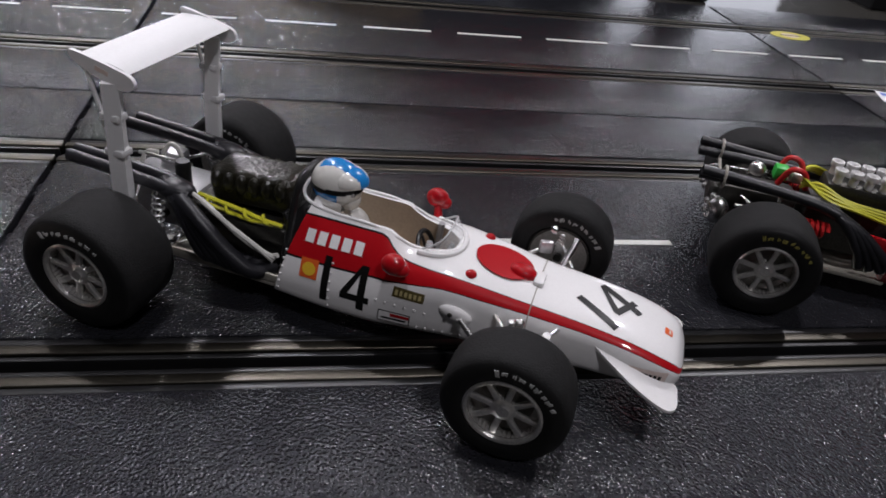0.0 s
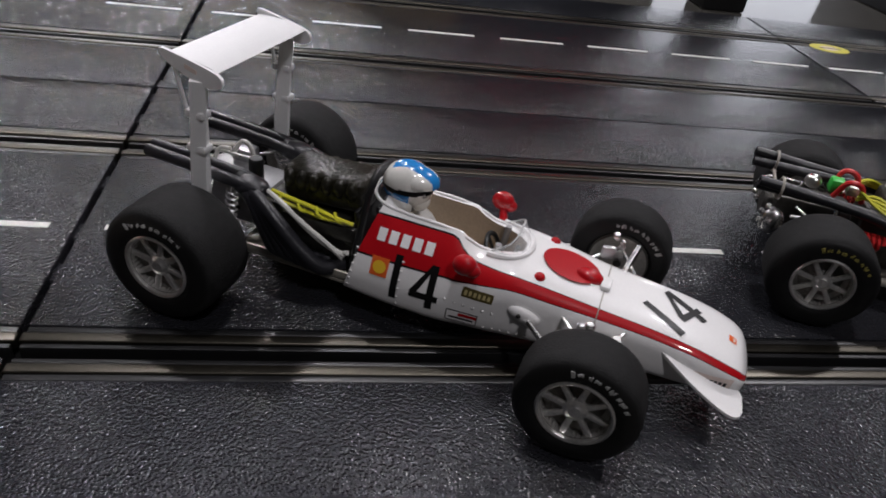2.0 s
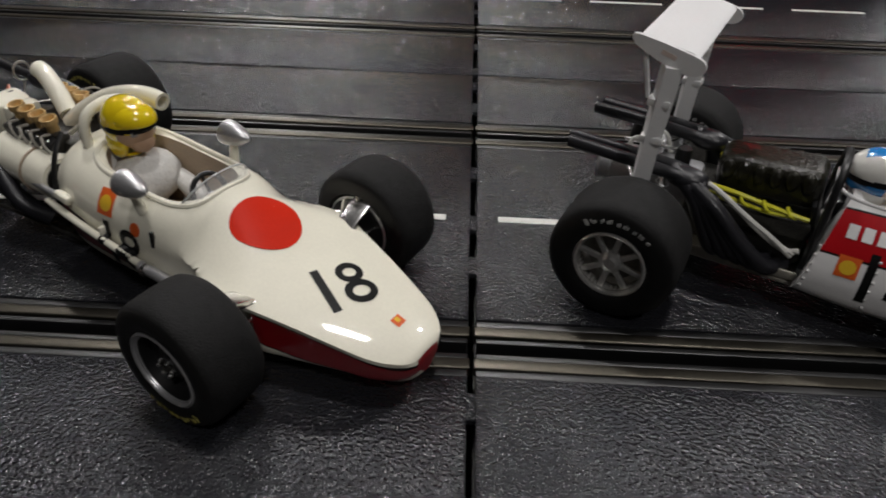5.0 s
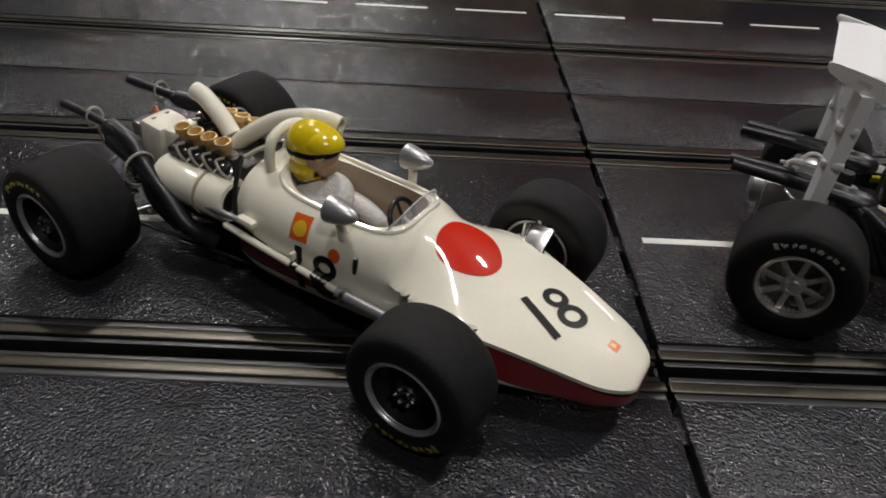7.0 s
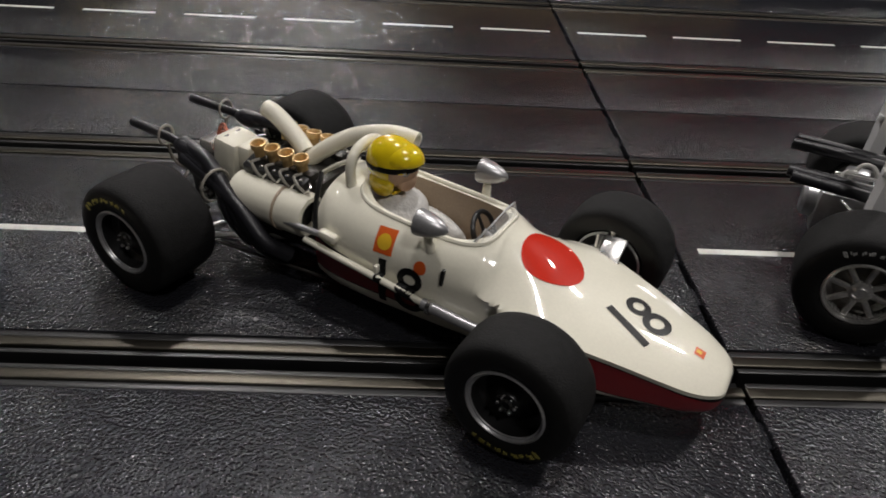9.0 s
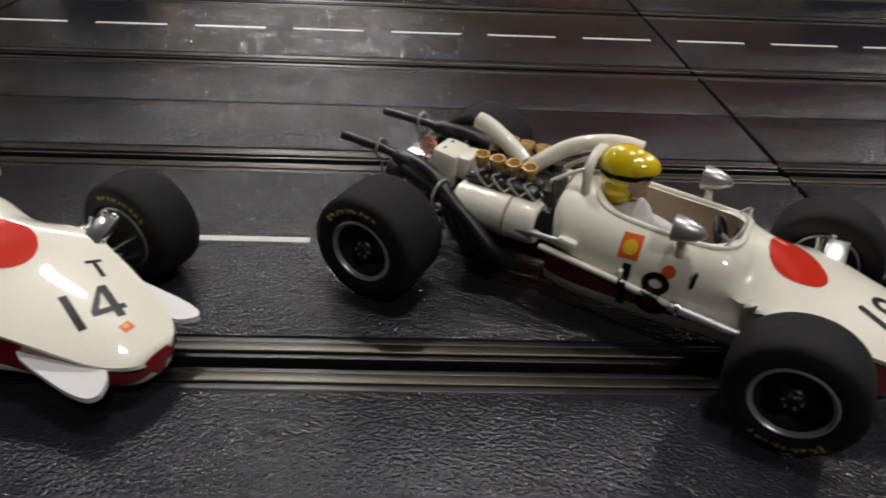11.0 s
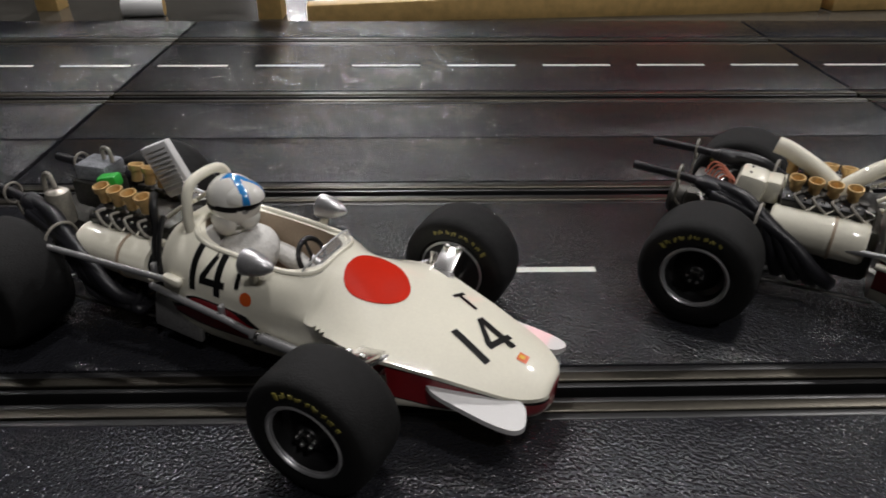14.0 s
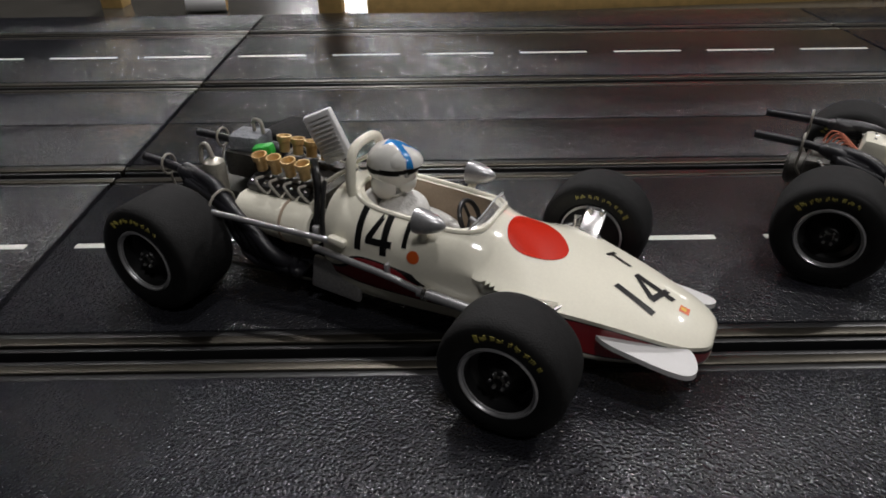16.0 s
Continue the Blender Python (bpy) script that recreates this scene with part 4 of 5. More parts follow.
# ---- cream racers ----
def cream_racer(hub, yaw, half, wb, text, doll, label, spare, nose_shift, fout):
    m = frame_of(hub, yaw, half)
    car = thing("model_racing_car", label, "model car", m, "model cars on the track")
    k = nose_shift
    T = ([(38, 13.8, 4.4, 17.0, 29.2, 2.5), (43, 15.2, 4.0, 16.8, 30.2, 2.5), (52, 15.8, 3.8, 16.6, 29.8, 2.5), (62, 15.6, 3.8, 16.4, 29.2, 2.5), (72 + k, 15.2, 3.8, 16.2, 28.8, 2.45), (79 + k, 14.8, 3.8, 16.0, 28.2, 2.3), (85 + k, 14.6, 3.8, 14.7, 26.0, 2.1),
          (92 + k, 14.2, 3.8, 12.7, 22.6, 2.1), (99 + k, 13.8, 3.8, 11.3, 20.4, 2.2), (108 + k, 13.2, 3.8, 10.2, 17.6, 2.4), (117 + k, 12.4, 4.0, 9.6, 15.8, 2.6), (124 + k, 10.4, 4.0, 9.0, 14.0, 2.8), (128.2 + k, 8.4, 4.2, 8.4, 12.4, 2.8), (130.2 + k, 6.8, 4.6, 8.2, 11.2, 2.5), (131 + k, 4.8, 5.2, 8.2, 10.2, 2.2)],
         [(76 + k, 0.0, 14.6, 18.0, 28.6, 1.0, 14.4), (79 + k, 0.2, 14.7, 18.6, 28.2, 1.5, 14.2), (83 + k, 0.75, 15.2, 19.0, 27.2, 1.6, 13.8), (86 + k, 1.0, 16.0, 19.0, 26.2, 1.5, 13.2), (92 + k, 1.0, 17.3, 18.8, 23.8, 1.25, 12.6), (96 + k, 1.0, 17.6, 18.4, 21.9, 1.05, 12.8), (99.4 + k, 1.0, 17.4, 17.9, 20.6, 1.0, 13.0), (100.6 + k, 1.0, 16.9, 17.7, 20.2, 1.0, 16.2),
          (106 + k, 1.0, 15.4, 16.6, 18.8, 1.0, 15.0), (112 + k, 1.0, 13.8, 15.3, 17.3, 1.0, 13.4), (119 + k, 1.0, 11.8, 13.5, 15.5, 1.0, 11.4), (124 + k, 1.0, 10.2, 12.2, 14.2, 1.0, 10.0), (127 + k, 1.0, 8.6, 11.4, 13.0, 1.0, 8.6), (129 + k, 1.0, 7.0, 10.9, 12.0, 1.0, 7.2), (130.4 + k, 1.0, 5.2, 10.4, 11.2, 1.0, 5.4), (131 + k, 1.0, 3.4, 10.0, 10.4, 1.0, 3.6)])
    if spare:
        B = [(36, 97, 99), (43, 94, 99), (50, 88, 101), (60, 90, 102), (70, 95, 103), (76 + k, 97, 102), (80 + k, 98, 101), (83 + k, 99, 99.5), (86.5 + k, 81.5, 82), (88 + k, 80, 81), (91 + k, 80, 94), (98 + k, 80, 104), (110 + k, 80, 114), (122 + k, 80, 117), (131 + k, 80, 124)]
    else:
        B = [(36, 88, 106), (44, 90, 105), (54, 93, 103.5), (64, 97, 103), (76, 98, 102), (80, 99, 101), (83, 99.5, 100), (86.5, 81.5, 82), (88, 80, 81), (91, 80, 92), (98, 80, 104), (110, 80, 114), (122, 80, 117), (131, 80, 124)]
    pit = (62.5 + k * 0.6, 17.0, 10.2, 12.0)
    body = part("body", body_shell(T, B, pit, lip=1.4), [CREAM, DARKRED, BLACK, BEIGE], car, "glossy cream body with dark red stripe")
    screen(car, T, (63 + k * 0.6, 16.3, 10.2, 0), 52, 4.2, "low clear windscreen", lean=1.2)
    cockpit_rim(car, T, pit, CREAM, 0.7)
    steering(car, 74 + k, 25)
    part("dashboard", rbox((77 + k, 0, 21), (1.2, 15, 8), 0.4), BLACKPLA, car)
    part("seat", rbox((47, 0, 22), (2.4, 16, 14), 1.0, turn=(0, -14, 0)), SUIT, car)
    driver(m, 50.0, 34.8, *doll)
    decal("red_disc", disc(7.3, 7.4, 9, 48, flat=-0.14), body, (91.2 + k, 0, 25), (1, 0, -0.35), (0, 1, 0), DOTRED, car, "large glossy red disc", cast=(-0.3, 0, -1))
    if spare:
        number("14", 9.8, body, (111.6, 0.2, 18), (0.36, 0.93, 0), (-0.93, 0.36, 0), car, gap=0.22)
        number("T", 8.2, body, (105.0, 8.8, 18), (0.36, 0.93, 0), (-0.93, 0.36, 0), car)
    else:
        number(text, 10.6, body, (111.4, -0.2, 18), (0.38, 0.92, 0), (-0.92, 0.38, 0), car, gap=0.22)
    decal("nose_badge", rect(2.4, 2.1), body, (124.0 + k, 0, 16), (0, 1, 0), (-1, 0, 0), ORANGE, car, "small orange badge")
    decal("nose_badge_mark", rect(1.0, 1.1), body, (123.8 + k, 0, 16), (0, 1, 0), (-1, 0, 0), AMBER, car, lift=0.2)
    for s in (-1, 1):
        r = (-s, 0, 0)
        # pipe along the flank
        pipe = part("side_pipe", tube([(37, s * 16.2, 17.6), (46, s * 17.0, 17.0), (58, s * 17.2, 15.6), (70 + k, s * 16.8, 13.6), (82 + k, s * 15.8, 11.8)], 0.85, n=5, seg=10), SILVER if spare else CREAM, car, "long pipe along the flank")
        if spare:
            number(text, 9.9, body, (56.0, s * 16, 24.6), r, (0, 0, 1), car, gap=0.11)
        else:
            number(text, 11.4, [body, pipe], (62.8, s * 16, 14.4), r, (0, 0, 1), car, gap=0.20, step=0.3, lift=0.2)
            decal("oil_label", rect(4.6, 5.0), body, (57.6, s * 16, 23.6), r, (0, 0, 1), ORANGE, car, "orange-red square label")
            decal("oil_label_disc", disc(1.7, 1.6, 3, 20), body, (57.6, s * 16, 23.6), r, (0, 0, 1), AMBER, car, "yellow disc", lift=0.2)
            part("vent_slot", rbox((72.5, s * 14.9, 20.6), (0.9, 1.0, 4.2), 0.3, turn=(0, 6, 0)), BLACKPLA, car)
        decal("round_label", disc(1.5, 1.5, 3, 20), body, (67.0 + k, s * 16, 20.8), r, (0, 0, 1), ORANGE, car, "small red round label")
        part("side_pipe_front", tube([(69 + k, s * 17.0, 13.7), (80 + k, s * 16.2, 12.1), (90 + k, s * 15.4, 10.6)], 1.25, n=4, seg=10), SILVER, car, "silver pipe section")
        part("pipe_clamp", lathe([(1.0, -0.6), (1.7, -0.5), (1.7, 0.5), (1.0, 0.6)], seg=14, axis="x", at=(71 + k, s * 16.9, 13.4)), CHROME, car)
        part("pipe_bracket", rbox((57, s * 16.4, 16.8), (0.9, 1.6, 3.4), 0.3), SILVER if spare else CREAM, car)
        part("rod_bracket", rbox((43.5, s * 15.8, 20.6), (5.0, 2.2, 2.2), 0.9, turn=(0, 8, 0)), CREAM, car)
        rod("radius_rod", (6, s * (20.5 if spare else 12.5), 23.0 if spare else 17.0), (42, s * 16.0, 20.4), 0.75, SILVER, car, "silver radius rod")
        rod("radius_rod", (4, s * 17.0, 6.5), (39.5, s * 12.6, 5.4), 0.4, DARKMET, car)
        mirror(car, 67.5 + k + (2.0 if spare else 0), s * 13.8, 31.4 if not spare else 29.8, (68.0 + k, s * 12.6, 24.5), SILVER, "silver bullet mirror")
    if spare:
        part("flank_panel", rbox((41.5, -14.3, 9.0), (14, 1.6, 8.6), 0.8, turn=(-8, 5, 0)), CASTGREY, car, "dull silver flank panel")
        winglet(car, [(103.5, 13.2), (107, 15.0), (113, 15.6), (120, 15.8), (124.2, 15.0), (125.4, 12.6), (123, 9.0), (116, 9.6), (108, 11.6), (103.5, 13.2)], lambda x, y: 12.6 - (x - 104) * 0.15 - (y - 12) * 0.25, 1.2, WHITE, "white nose fin")
    for s in (-1, 1):
        wheel(car, 0, s, half, 14.0, 17.5, "dish", (LETTERY, 92 if spare else 105))
        wheel(car, wb, s, fout, 13.4, 14.0, "dish", (LETTERY, 78 if spare else -80))
    front_suspension(car, wb, CHROME, fout, x_body=12.0, plate=True)
    rear_end(car, DARKMET, half, gear=(0, 0, 15), W=17.5)
    # engine bay
    part("engine_block", rbox((23, 0, 15), (28, 17, 15), 2.0), DARKMET, car)
    part("engine_top", rbox((24, 0, 24), (22, 13, 6), 1.5), DARKMET, car)
    for s in (-1, 1):
        tank = lathe([(0.02, 14), (4.6, 14), (5.3, 14.6), (5.4, 18), (5.4, 27), (5.6, 28), (5.4, 29), (5.4, 35.5), (4.8, 36.4), (3.7, 36.4), (3.4, 35.6), (3.2, 33.5), (0.02, 33.0)], seg=32, axis="x", at=(-2.2, s * 10.2, 19.6))
        part("side_tank", tank, CREAM, car, "cream rounded side casing")
        part("tank_strap", lathe([(5.45, -0.35), (5.75, -0.3), (5.75, 0.3), (5.45, 0.35)], seg=32, axis="x", at=(26.6, s * 10.2, 19.6)), BEIGE, car)
        # black disc puts the shade inside the casing's open mouth
        part("tank_mouth_shade", lathe([(0.02, 0), (3.3, 0), (3.3, 0.4), (0.02, 0.4)], seg=24, axis="x", at=(32.0, s * 10.2, 19.6)), BLACKPLA, car)
    z_t = 31.8 if not spare else 33.6
    for i in range(4):
        trumpet(car, 15.6 + 4.35 * i, -6.4, z_t, GOLD, h=4.2, r=1.85, label="brass intake trumpet", lean=8)
        trumpet(car, 13.6 + 4.35 * i, 6.4, z_t, GOLD, h=4.2, r=1.85, label="brass intake trumpet", lean=-8)
        for s in (-1, 1):
            part("throttle_body", rbox((18 + 4.3 * i, s * 6.0, 26.6), (3.0, 3.2, 4.0), 0.6), DARKMET, car)
            part("fuel_pipe", tube([(17 + 4.3 * i, s * 7.6, 28.5), (16 + 4.3 * i, s * 9.4, 28.0), (18.5 + 4.3 * i, s * 10.2, 26.0), (20 + 4.3 * i, s * 9.0, 24.2)], 0.38, seg=6), WIREG, car)
            part("fuel_pipe", tube([(19 + 4.3 * i, s * 7.8, 27.2), (21 + 4.3 * i, s * 9.8, 27.0), (19 + 4.3 * i, s * 9.9, 24.6)], 0.3, seg=6), CHROME, car)
    part("breather_hose", tube([(36, -8.0, 31), (37.5, -11.5, 28), (38.2, -13.6, 23.5), (38.8, -14.6, 18.8)], 0.6, seg=8), BLACKPLA, car, "thin black hose")
    hs, hz = (1.1, 2.4) if spare else (0.95, 0.0)
    part("head_hoop", tube([(43.5, -6.8 * hs, 27), (43.0, -6.8 * hs, 32.5), (42.8, -5.0 * hs, 36.2 + hz), (42.8, 0, 37.6 + hz), (42.8, 5.0 * hs, 36.2 + hz), (43.0, 6.8 * hs, 32.5), (43.5, 6.8 * hs, 27)], 1.2, n=6, seg=10), CREAM, car, "cream roll hoop")
    for s in (-1, 1):
        part("hoop_brace", tube([(43, s * 4.5, 35.0), (38, s * 4.6, 32.0), (34, s * 5, 29)], 0.55, n=3, seg=8), CREAM, car)
    if not spare:
        part("air_trunk", tube([(25, 0.5, 27.0), (29, 2.6, 30.6), (34.5, 5.6, 34.2), (41, 7.6, 36.2), (46.5, 8.6, 36.8), (51.0, 9.0, 36.4)], 2.1, n=7, seg=16, hollow=True), CREAM, car, "thick cream air trunk")
        part("oil_tank", rbox((5.0, -3.6, 25.0), (7.5, 9.5, 10.5), 1.6, turn=(0, 8, 0)), CREAM, car, "cream box with holes")
        part("oil_tank_step", rbox((10.5, -3.0, 26.2), (4.5, 8, 6.5), 1.2), CREAM, car)
        for s in (-1, 1):
            # flat black discs painted as the dark of two holes
            part("tank_hole_shade", lathe([(0.02, 0), (0.8, 0), (0.8, 0.3), (0.02, 0.3)], seg=12, axis="z", at=(4.2, -3.6 + s * 2.0, 30.1)), BLACKPLA, car)
        part("rear_duct", tube([(8.5, 5.0, 35.0), (12, 4.6, 34.2), (19, 2.8, 31.4), (24, 1.2, 28.5)], 2.3, n=5, seg=14, hollow=True), CREAM, car, "short cream duct")
        for j in range(5):
            part("motor_lead", tube([(-8 + j, 2 - j * 1.2, 23), (-6 + j, 3 - j, 27.5 - 0.4 * j), (-2 + j, 1 - j, 27 - j * 0.5), (0 + j, -1 - j, 23.5)], 0.3, seg=6), COPPER, car, "reddish motor lead")
        part("motor_can", rbox((-6, 2, 22), (8, 9, 5), 1.2), CHROME, car)
    else:
        panel = part("radiator_panel", rbox((33.2, -1.0, 39.4), (7.6, 2.2, 12.6), 0.5, turn=(0, -24, 12)), WINGW, car, "pale grey ribbed panel")
        for j in range(10):
            part("panel_rib", rbox((33.5 - (j - 4.5) * 0.42, -2.25, 39.4 + (j - 4.5) * 0.98), (5.8, 0.5, 0.42), 0.1, turn=(0, -24, 12)), CASTGREY, panel)
        part("battery_pack", rbox((6.0, 2.0, 32.8), (9, 8, 4.6), 1.0, turn=(0, 0, 10)), SPECKLE, car, "speckled grey block")
        part("battery_cradle", rbox((6.0, 1.0, 27.6), (10, 9, 7), 1.0), DARKMET, car)
        part("connector", rbox((13.5, -2.0, 32.6), (5.2, 3.6, 3.2), 0.8, turn=(0, -10, 20)), GREEN, car, "green plug")
        part("catch_can", lathe([(0.02, 5.4), (1.2, 5.4), (2.6, 4.6), (2.9, 3.8), (2.9, -3.5), (0.02, -3.5)], seg=20, axis="z", at=(2.2, -8.6, 25.6)), PLATE, car, "dull catch can")
        part("breather_loop", tube([(2.2, -8.6, 31), (0.4, -8.2, 34.2), (-1.8, -8.0, 33.2), (-2.2, -8.4, 29.0)], 0.6, seg=8), WIREG, car)
        part("breather_loop", tube([(7, 3, 34.5), (6.5, 3.4, 37.6), (9, 3.2, 37.8), (10, 2.8, 34.8)], 0.5, seg=8), WIREG, car)
        part("hose", tube([(31, -5, 34), (34, -8.5, 33), (35.4, -10.5, 28), (36, -12.5, 22), (36.4, -13.4, 18.6)], 1.0, seg=9), BLACKPLA, car, "thick black hose")
        part("hose_end", rbox((36.4, -13.6, 20.4), (1.8, 1.8, 3.2), 0.4), SILVER, car)
        for j in range(4):
            part("lower_header", tube([(12 + 5 * j, -9, 12), (14 + 5 * j, -15.2, 11 - 0.5 * j), (19 + 4 * j, -16.0, 9.0), (30, -14.5 + j, 8.0)], 1.3, n=5, seg=10), PIPE, car, "black curved header")
    # exhausts
    for s in (-1, 1):
        tip = -20.5 if spare else -24.5
        part("exhaust_pipe", tube([(tip, s * 10.0, 27.8), (-11, s * 10.4, 27.4), (-3, s * 11.4, 26.6)], 1.15, n=4, seg=12, hollow=True), PIPE, car, "thin black exhaust tail pipe")
        part("exhaust_ring", tube([(-12, s * 10.4 + 2.3 * math.cos(a * 0.5236), 27.6 + 2.6 * math.sin(a * 0.5236)) for a in range(13)], 0.35, n=2, seg=6), WIREG, car, "bent wire ring")
        part("wire_stay", tube([(-12, s * 10.4, 25), (-12.4, s * 9, 20), (-11, s * 7, 17)], 0.35, n=3, seg=6), WIREG, car)
        for j in range(4):
            part("exhaust_header", tube([(-6 + j, s * (10.4 + 0.9 * j), 27.2 - 0.7 * j), (4 + 1.4 * j, s * (12.6 + 0.7 * j), 26.2 - 1.2 * j), (10 + 2.6 * j, s * (14.6 + 0.5 * j), 22.4 - 1.4 * j), (14 + 3.6 * j, s * (16.0 + 0.2 * j), 15.5 - j), (17 + 4.0 * j, s * 13.0, 8.0)], 1.95, n=6, seg=10), PIPE, car)
        part("collector", ball((-3.5, s * 11.2, 26.6), (5.0, 2.6, 2.2), turn=(0, 6, s * 10)), PIPE, car)
        part("header_clip", tube([(9.5 + 0.3 * math.cos(a * 0.5236), s * 15.6 + 4.2 * math.cos(a * 0.5236), 22.4 + 4.0 * math.sin(a * 0.5236)) for a in range(13)], 0.35, n=2, seg=6), WIREG, car)
        part("cylinder_head", rbox((22.5, s * 7.2, 25.8), (19, 5.2, 4.4), 0.9, turn=(s * -18, 0, 0)), BLACKPLA, car, "black cylinder head")
        for j in range(5):
            part("head_bolt", ball((14.5 + 4.0 * j, s * 9.0, 27.4), (0.55, 0.55, 0.5), u=10, v=6), CHROME, car)
            part("head_rib", rbox((16.5 + 3.6 * j, s * 9.6, 25.4), (0.9, 0.7, 3.4), 0.25), DARKMET, car)
    return car


# ---- the dark red racer ahead ----
def red_racer():
    m = frame_of((198.5, 13.8), -25, 36)
    car = thing("model_racing_car", "dark red model racing car with twin black exhausts on the track", "model car", m, "model cars on the track")
    T = ([(36, 14.5, 5.5, 16, 27, 3.0), (50, 15, 5, 17, 29, 3.0), (70, 14.5, 5, 16, 27, 3.0), (90, 13, 5, 12.5, 20, 3.0), (112, 10, 5.5, 11, 17, 3.0), (126, 6, 7, 10, 13, 2.5), (130, 2, 9, 9.8, 10.5, 2)], None)
    part("body", body_shell(T, [(36, 95, 98), (130, 95, 98)], (60, 17, 10.5, 12)), [DARKRED, DARKRED, DARKRED, BEIGE], car, "glossy dark red body")
    for s in (-1, 1):
        wheel(car, 0, s, 36, 14.2, 17.0, "spoke", (LETTERY, 75))
        wheel(car, 97, s, 36, 13.2, 13.5, "spoke", (LETTERY, 75))
        for k in range(2):
            y = s * (8.6 + 2.4 * k)
            part("exhaust_pipe", tube([(-20.5, y, 26.4 + 2.4 * k), (-6, y, 26.4 + 1.4 * k), (10, y + s * 1.0, 26.0 + 0.6 * k), (18, y + s * 2.2, 25.2)], 1.55, n=5, seg=12, hollow=True), PIPE, car, "satin black exhaust pipe")
        for k in range(4):
            part("exhaust_header", tube([(13 + k, s * (11 + 0.5 * k), 25.8), (20 + 1.6 * k, s * 13.6, 23.5 - 0.5 * k), (26 + 2 * k, s * 14.6, 17), (29 + 3 * k, s * 13, 11)], 1.45, n=5, seg=10), PIPE, car)
        part("pipe_strap", tube([(-14, s * 9.8 + 3.4 * math.cos(a * 0.5236), 27.4 + 3.0 * math.sin(a * 0.5236)) for a in range(13)], 0.45, n=2, seg=6), WIREG, car, "bent wire strap")
        part("brake_caliper", ball((-13, s * 12, 17.5), (3.2, 2.6, 4.2), u=14, v=9), CHROME, car, "chrome brake caliper")
        for k in range(7):
            a = k * 0.9
            part("brake_nut", ball((-14.5 + 1.8 * math.cos(a), s * 12 - s * 2.0, 17.5 + 3.6 * math.sin(a)), (1.0, 1.0, 1.0), u=10, v=7), CHROME, car)
        rod("linkage", (-9, s * 13, 21), (9, s * 12, 21.8), 0.5, CHROME, car)
        part("red_coil", tube([(9 + 0.16 * i, s * 13 + 2.0 * math.cos(i * 0.7), 19.5 + 2.0 * math.sin(i * 0.7)) for i in range(50)], 0.6, n=1, seg=6), WIRER, car, "red coil spring")
        for i in range(5):
            trumpet(car, 17 + 4.2 * i, s * 3.0, 34.4, WHITE, h=6, r=1.75, label="white ringed intake trumpet")
        for j in range(4):
            part("ignition_lead", tube([(8, s * 4, 27 + j), (12 + j, s * (6 + j), 30 - j), (20 + j, s * (8.0 + 0.5 * j), 27.6 - j * 0.6), (32, s * (7.6 + j * 0.4), 26.2 - j * 0.8)], 0.5, seg=6), YELLOW, car, "yellow wire")
        part("motor_lead", tube([(2, s * 3, 26), (4, s * 4.2, 31.5), (8, s * 4, 31), (10, s * 3, 26)], 0.8, seg=8), WIRER, car, "red wire loop")
    rear_end(car, DARKMET, 36, gear=(-2, 0, 17))
    rod("cross_bar", (-14, -9, 24), (-14, 9, 26), 0.5, WIREG, car)
    front_suspension(car, 97, CHROME, 36)
    part("engine_block", rbox((24, 0, 18), (26, 14, 16), 1.5), DARKMET, car)
    part("engine_top", rbox((25.5, 0, 28), (22, 10, 5), 1.2), DARKMET, car)
    part("connector", rbox((2.5, 0, 28.5), (4, 4.4, 4), 0.7), GREEN, car, "green plug")
    part("connector_sleeve", rbox((7.5, 0, 28), (4, 3.4, 3), 0.6), PLATE, car)
    part("filler", ball((-4, 0, 28), (2.4, 2.4, 2.2)), CHROME, car)
    part("pan", rbox((21, 0, 7.2), (33, 27, 1.4), 0.5), PLATE, car, "worn pale metal pan")
    part("flank_rail", rbox((35, -13.5, 19), (16, 1.2, 4), 0.5, turn=(0, 6, 0)), RED, car)
    return car


white_racer()
red_racer()
cream_racer((-140.7, 22.9), -31.0, 37.8, 97.0, "18", ("yellow", "small driver doll with a glossy yellow helmet"), "cream model racing car with brass intakes and red disc", False, 0.0, 34.7)
cream_racer((-308, 17), -26.8, 35, 92.6, "14T", ("cross", "small driver doll with a white helmet and blue cross"), "cream model racing car with white nose fins on the track", True, -4.0, 38.3)


# ---- behind the track ----
def stave(name, a, b, w, h, label, category):
    d = Vector(b) - Vector(a)
    ob = new(name, finish(name, rbox((0, 0, 0), (d.length * 1000, w * 1000, h * 1000), 1.5), WOOD))
    ob.matrix_world = Matrix.Translation((Vector(a) + Vector(b)) / 2) @ d.to_track_quat("X", "Z").to_matrix().to_4x4()
    return tagged(ob, label, category)


stave("wooden_beam", (-0.285, 0.389, -0.0085), (0.09, 0.426, 0.0005), 0.016, 0.021, "pale pine batten lying behind the track", "wooden beam")
stave("wooden_beam", (0.098, 0.427, -0.002), (0.16, 0.434, -0.002), 0.02, 0.016, "paler pine batten end lying behind the track", "wooden beam")
for px, py, w in ((-0.312, 0.402, 0.017), (-0.478, 0.428, 0.016)):
    plain_box("wooden_post", (px, py, 0.055), (w, 0.018, 0.131), WOOD, "upright pale pine post behind the track", "wooden post", bev=1.2)
roll = new("paper_roll", finish("paper_roll", lathe([(0.02, -14), (6.2, -14), (6.6, -13.4), (6.6, 13.4), (6.2, 14), (0.02, 14)], seg=28, axis="x", mats=[1, 0, 0, 0, 1]), [WINGW, WOOD]))
roll.matrix_world = pose(-0.402, 0.402, -0.0034, 0, 0, 8)
tagged(roll, "short white roll with a wooden end on the board", "roll")
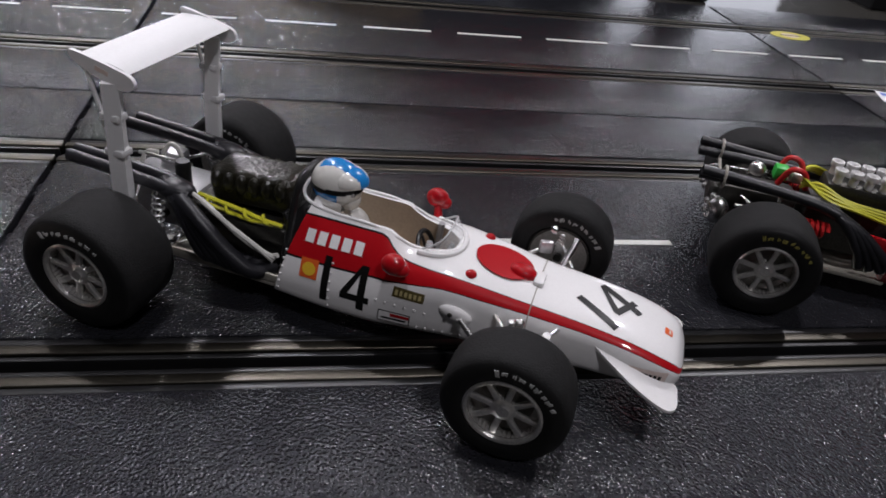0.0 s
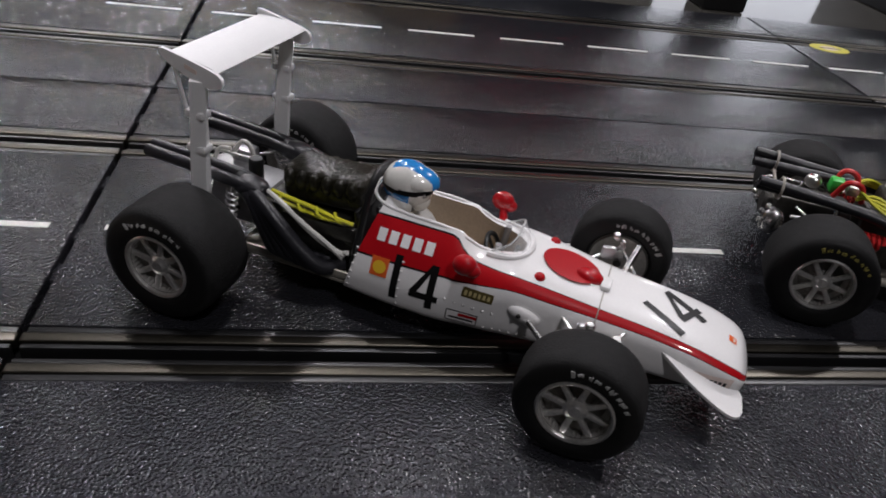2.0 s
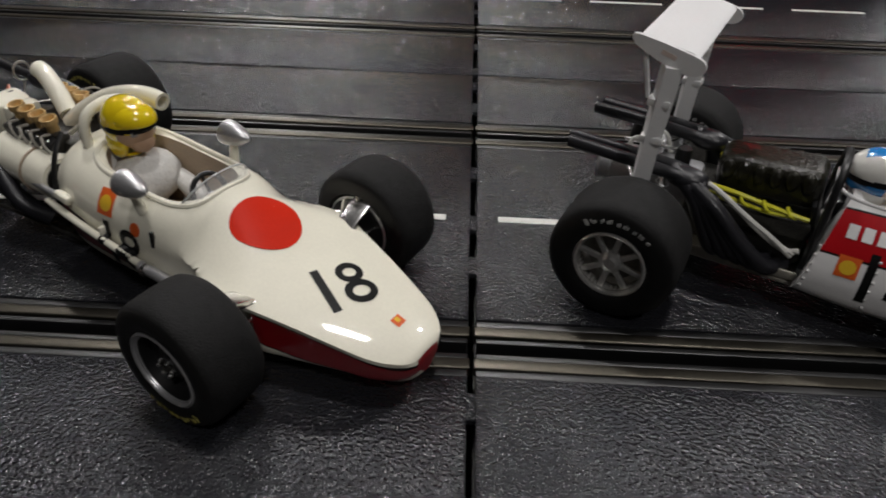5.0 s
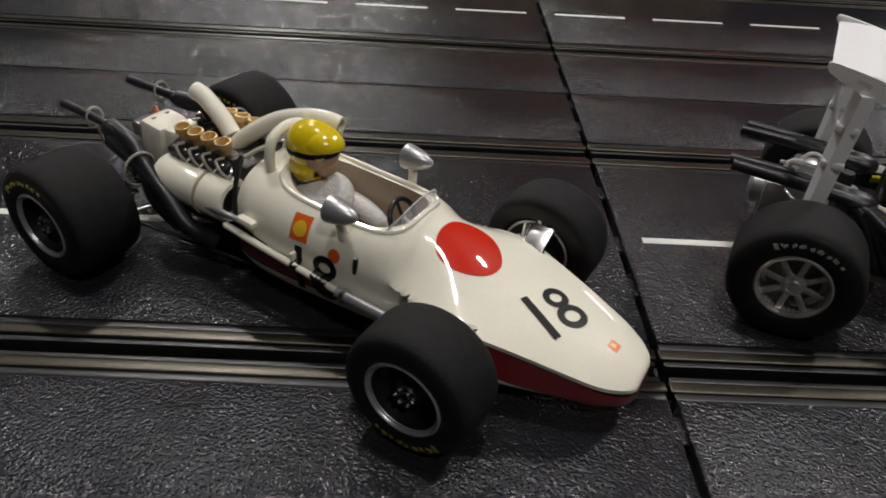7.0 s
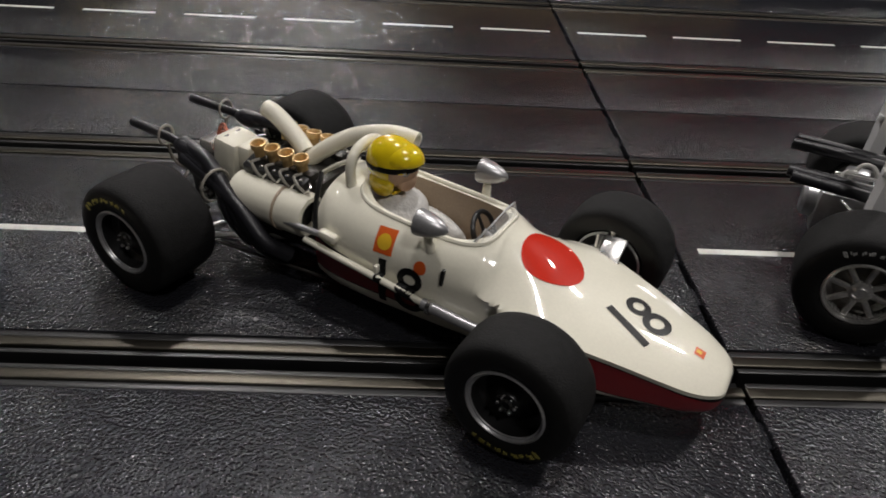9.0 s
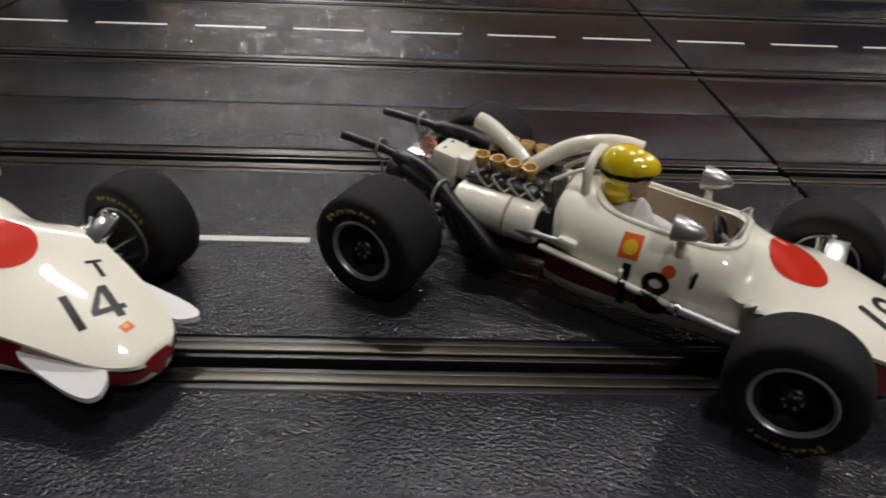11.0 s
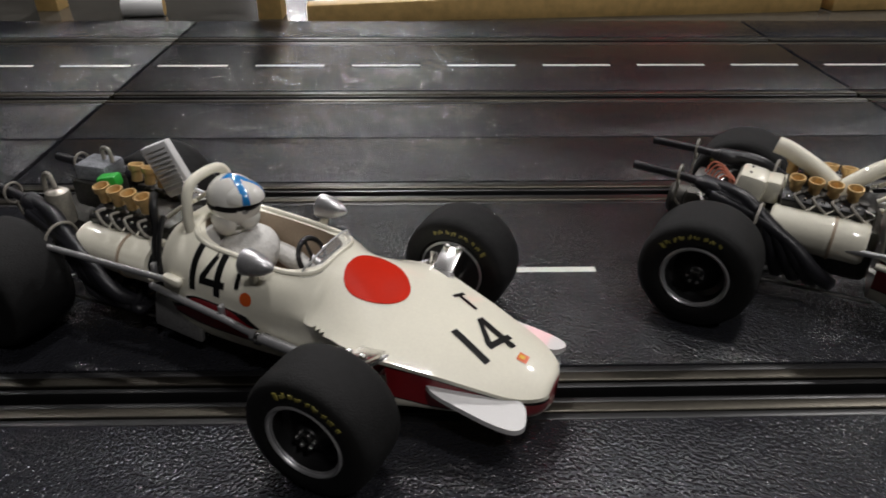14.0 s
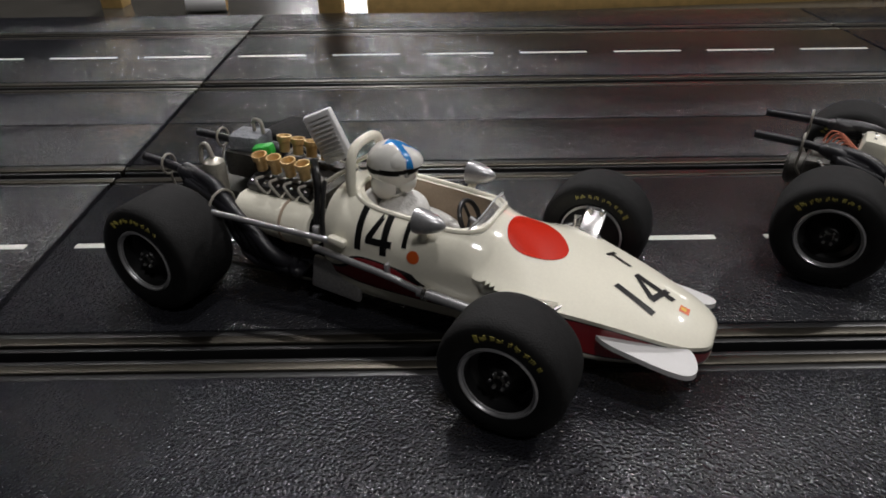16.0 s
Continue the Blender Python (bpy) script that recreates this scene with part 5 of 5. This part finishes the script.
plain_box("dark_cabinet", (0.628, 0.475, 0.09), (0.18, 0.12, 0.2), DARKBOX, "matt black box standing behind the track", "box", bev=3)
plain_box("dark_upright", (0.362, 0.41, 0.09), (0.035, 0.03, 0.2), DARKBOX, "matt black upright behind the track", "post", bev=2)
# glowing panel added to give the overbright white gap and its road glare
GLOW = bpy.data.materials.new("bright_gap_glow")
GLOW.use_nodes = True
GLOW.node_tree.nodes["Principled BSDF"].inputs["Base Color"].default_value = (0.8, 0.8, 0.8, 1)
GLOW.node_tree.nodes["Principled BSDF"].inputs["Emission Color"].default_value = (0.95, 0.98, 1.0, 1)
GLOW.node_tree.nodes["Principled BSDF"].inputs["Emission Strength"].default_value = 1.3
plain_box("glow_panel", (0.58, 0.62, 0.05), (0.36, 0.012, 0.12), GLOW, "white glowing panel added for the bright gap behind the track", "light panel", bev=3)
plain_box("dark_board", (0.19, 0.47, 0.03), (0.29, 0.02, 0.08), DARKBOX, "dark board edge standing behind the track", "board", bev=2)


def sticker(name, x, y, yaw, pieces, label):
    base = None
    for k, (shape, material) in enumerate(pieces):
        bm = bmesh.new()
        for q in shape:
            vs = [bm.verts.new((a, b, 0.10 + 0.06 * k)) for a, b in q]
            lo = [bm.verts.new((a, b, 0.0)) for a, b in q]
            bm.faces.new(vs)
            n = len(q)
            for i in range(n):
                bm.faces.new((lo[i], lo[(i + 1) % n], vs[(i + 1) % n], vs[i]))
        if base is None:
            base = new(name, finish(name, bm, material))
            base.matrix_world = pose(x, y, 0.0, 0, 0, yaw)
            tagged(base, label, "sticker")
        else:
            part("print", bm, material, base)


def oval(rx, ry, n=30):
    return [[(rx * math.cos(2 * math.pi * i / n), ry * math.sin(2 * math.pi * i / n)) for i in range(n)]]


STICKY = mat("yellow_sticker", (0.55, 0.50, 0.06), 0.4, var=0.1)
STICKB = mat("blue_print", (0.04, 0.10, 0.45), 0.4, var=0.1)
sticker("sticker", 0.381, 0.288, -6, [(oval(13, 8.5), STICKY), (oval(6, 4), PINK), (rect(14, 1.6, 0, -0.3), GOLDDARK)], "yellow oval sticker with printed bars on the track")
sticker("sticker", 0.385, 0.185, -20, [(rect(26, 17), WINGW), (rect(22, 4, 0, 4), STICKB), (rect(10, 2, 0, -3), ORANGE)], "white sticker with blue print on the track")

# a red lit sign high in the hall, mirrored in the track
SIGN = bpy.data.materials.new("red_sign_glow")
SIGN.use_nodes = True
SIGN.node_tree.nodes["Principled BSDF"].inputs["Base Color"].default_value = (0.5, 0.01, 0.02, 1)
SIGN.node_tree.nodes["Principled BSDF"].inputs["Emission Color"].default_value = (1.0, 0.03, 0.06, 1)
SIGN.node_tree.nodes["Principled BSDF"].inputs["Emission Strength"].default_value = 2.6
plain_box("lit_sign", (1.75, 4.9, 1.55), (0.22, 0.05, 0.84), SIGN, "tall red lit sign hanging from the ceiling", "sign", bev=8)

# ceiling lamps and the added fill: a thin housing above each light
for x, y, sx, sy, _ in LAMPS:
    plain_box("lamp_housing", (x, y, 1.94), (sx + 0.04, sy + 0.04, 0.06), WALLM, "square housing over a ceiling lamp or the fill light", "ceiling lamp", bev=6)
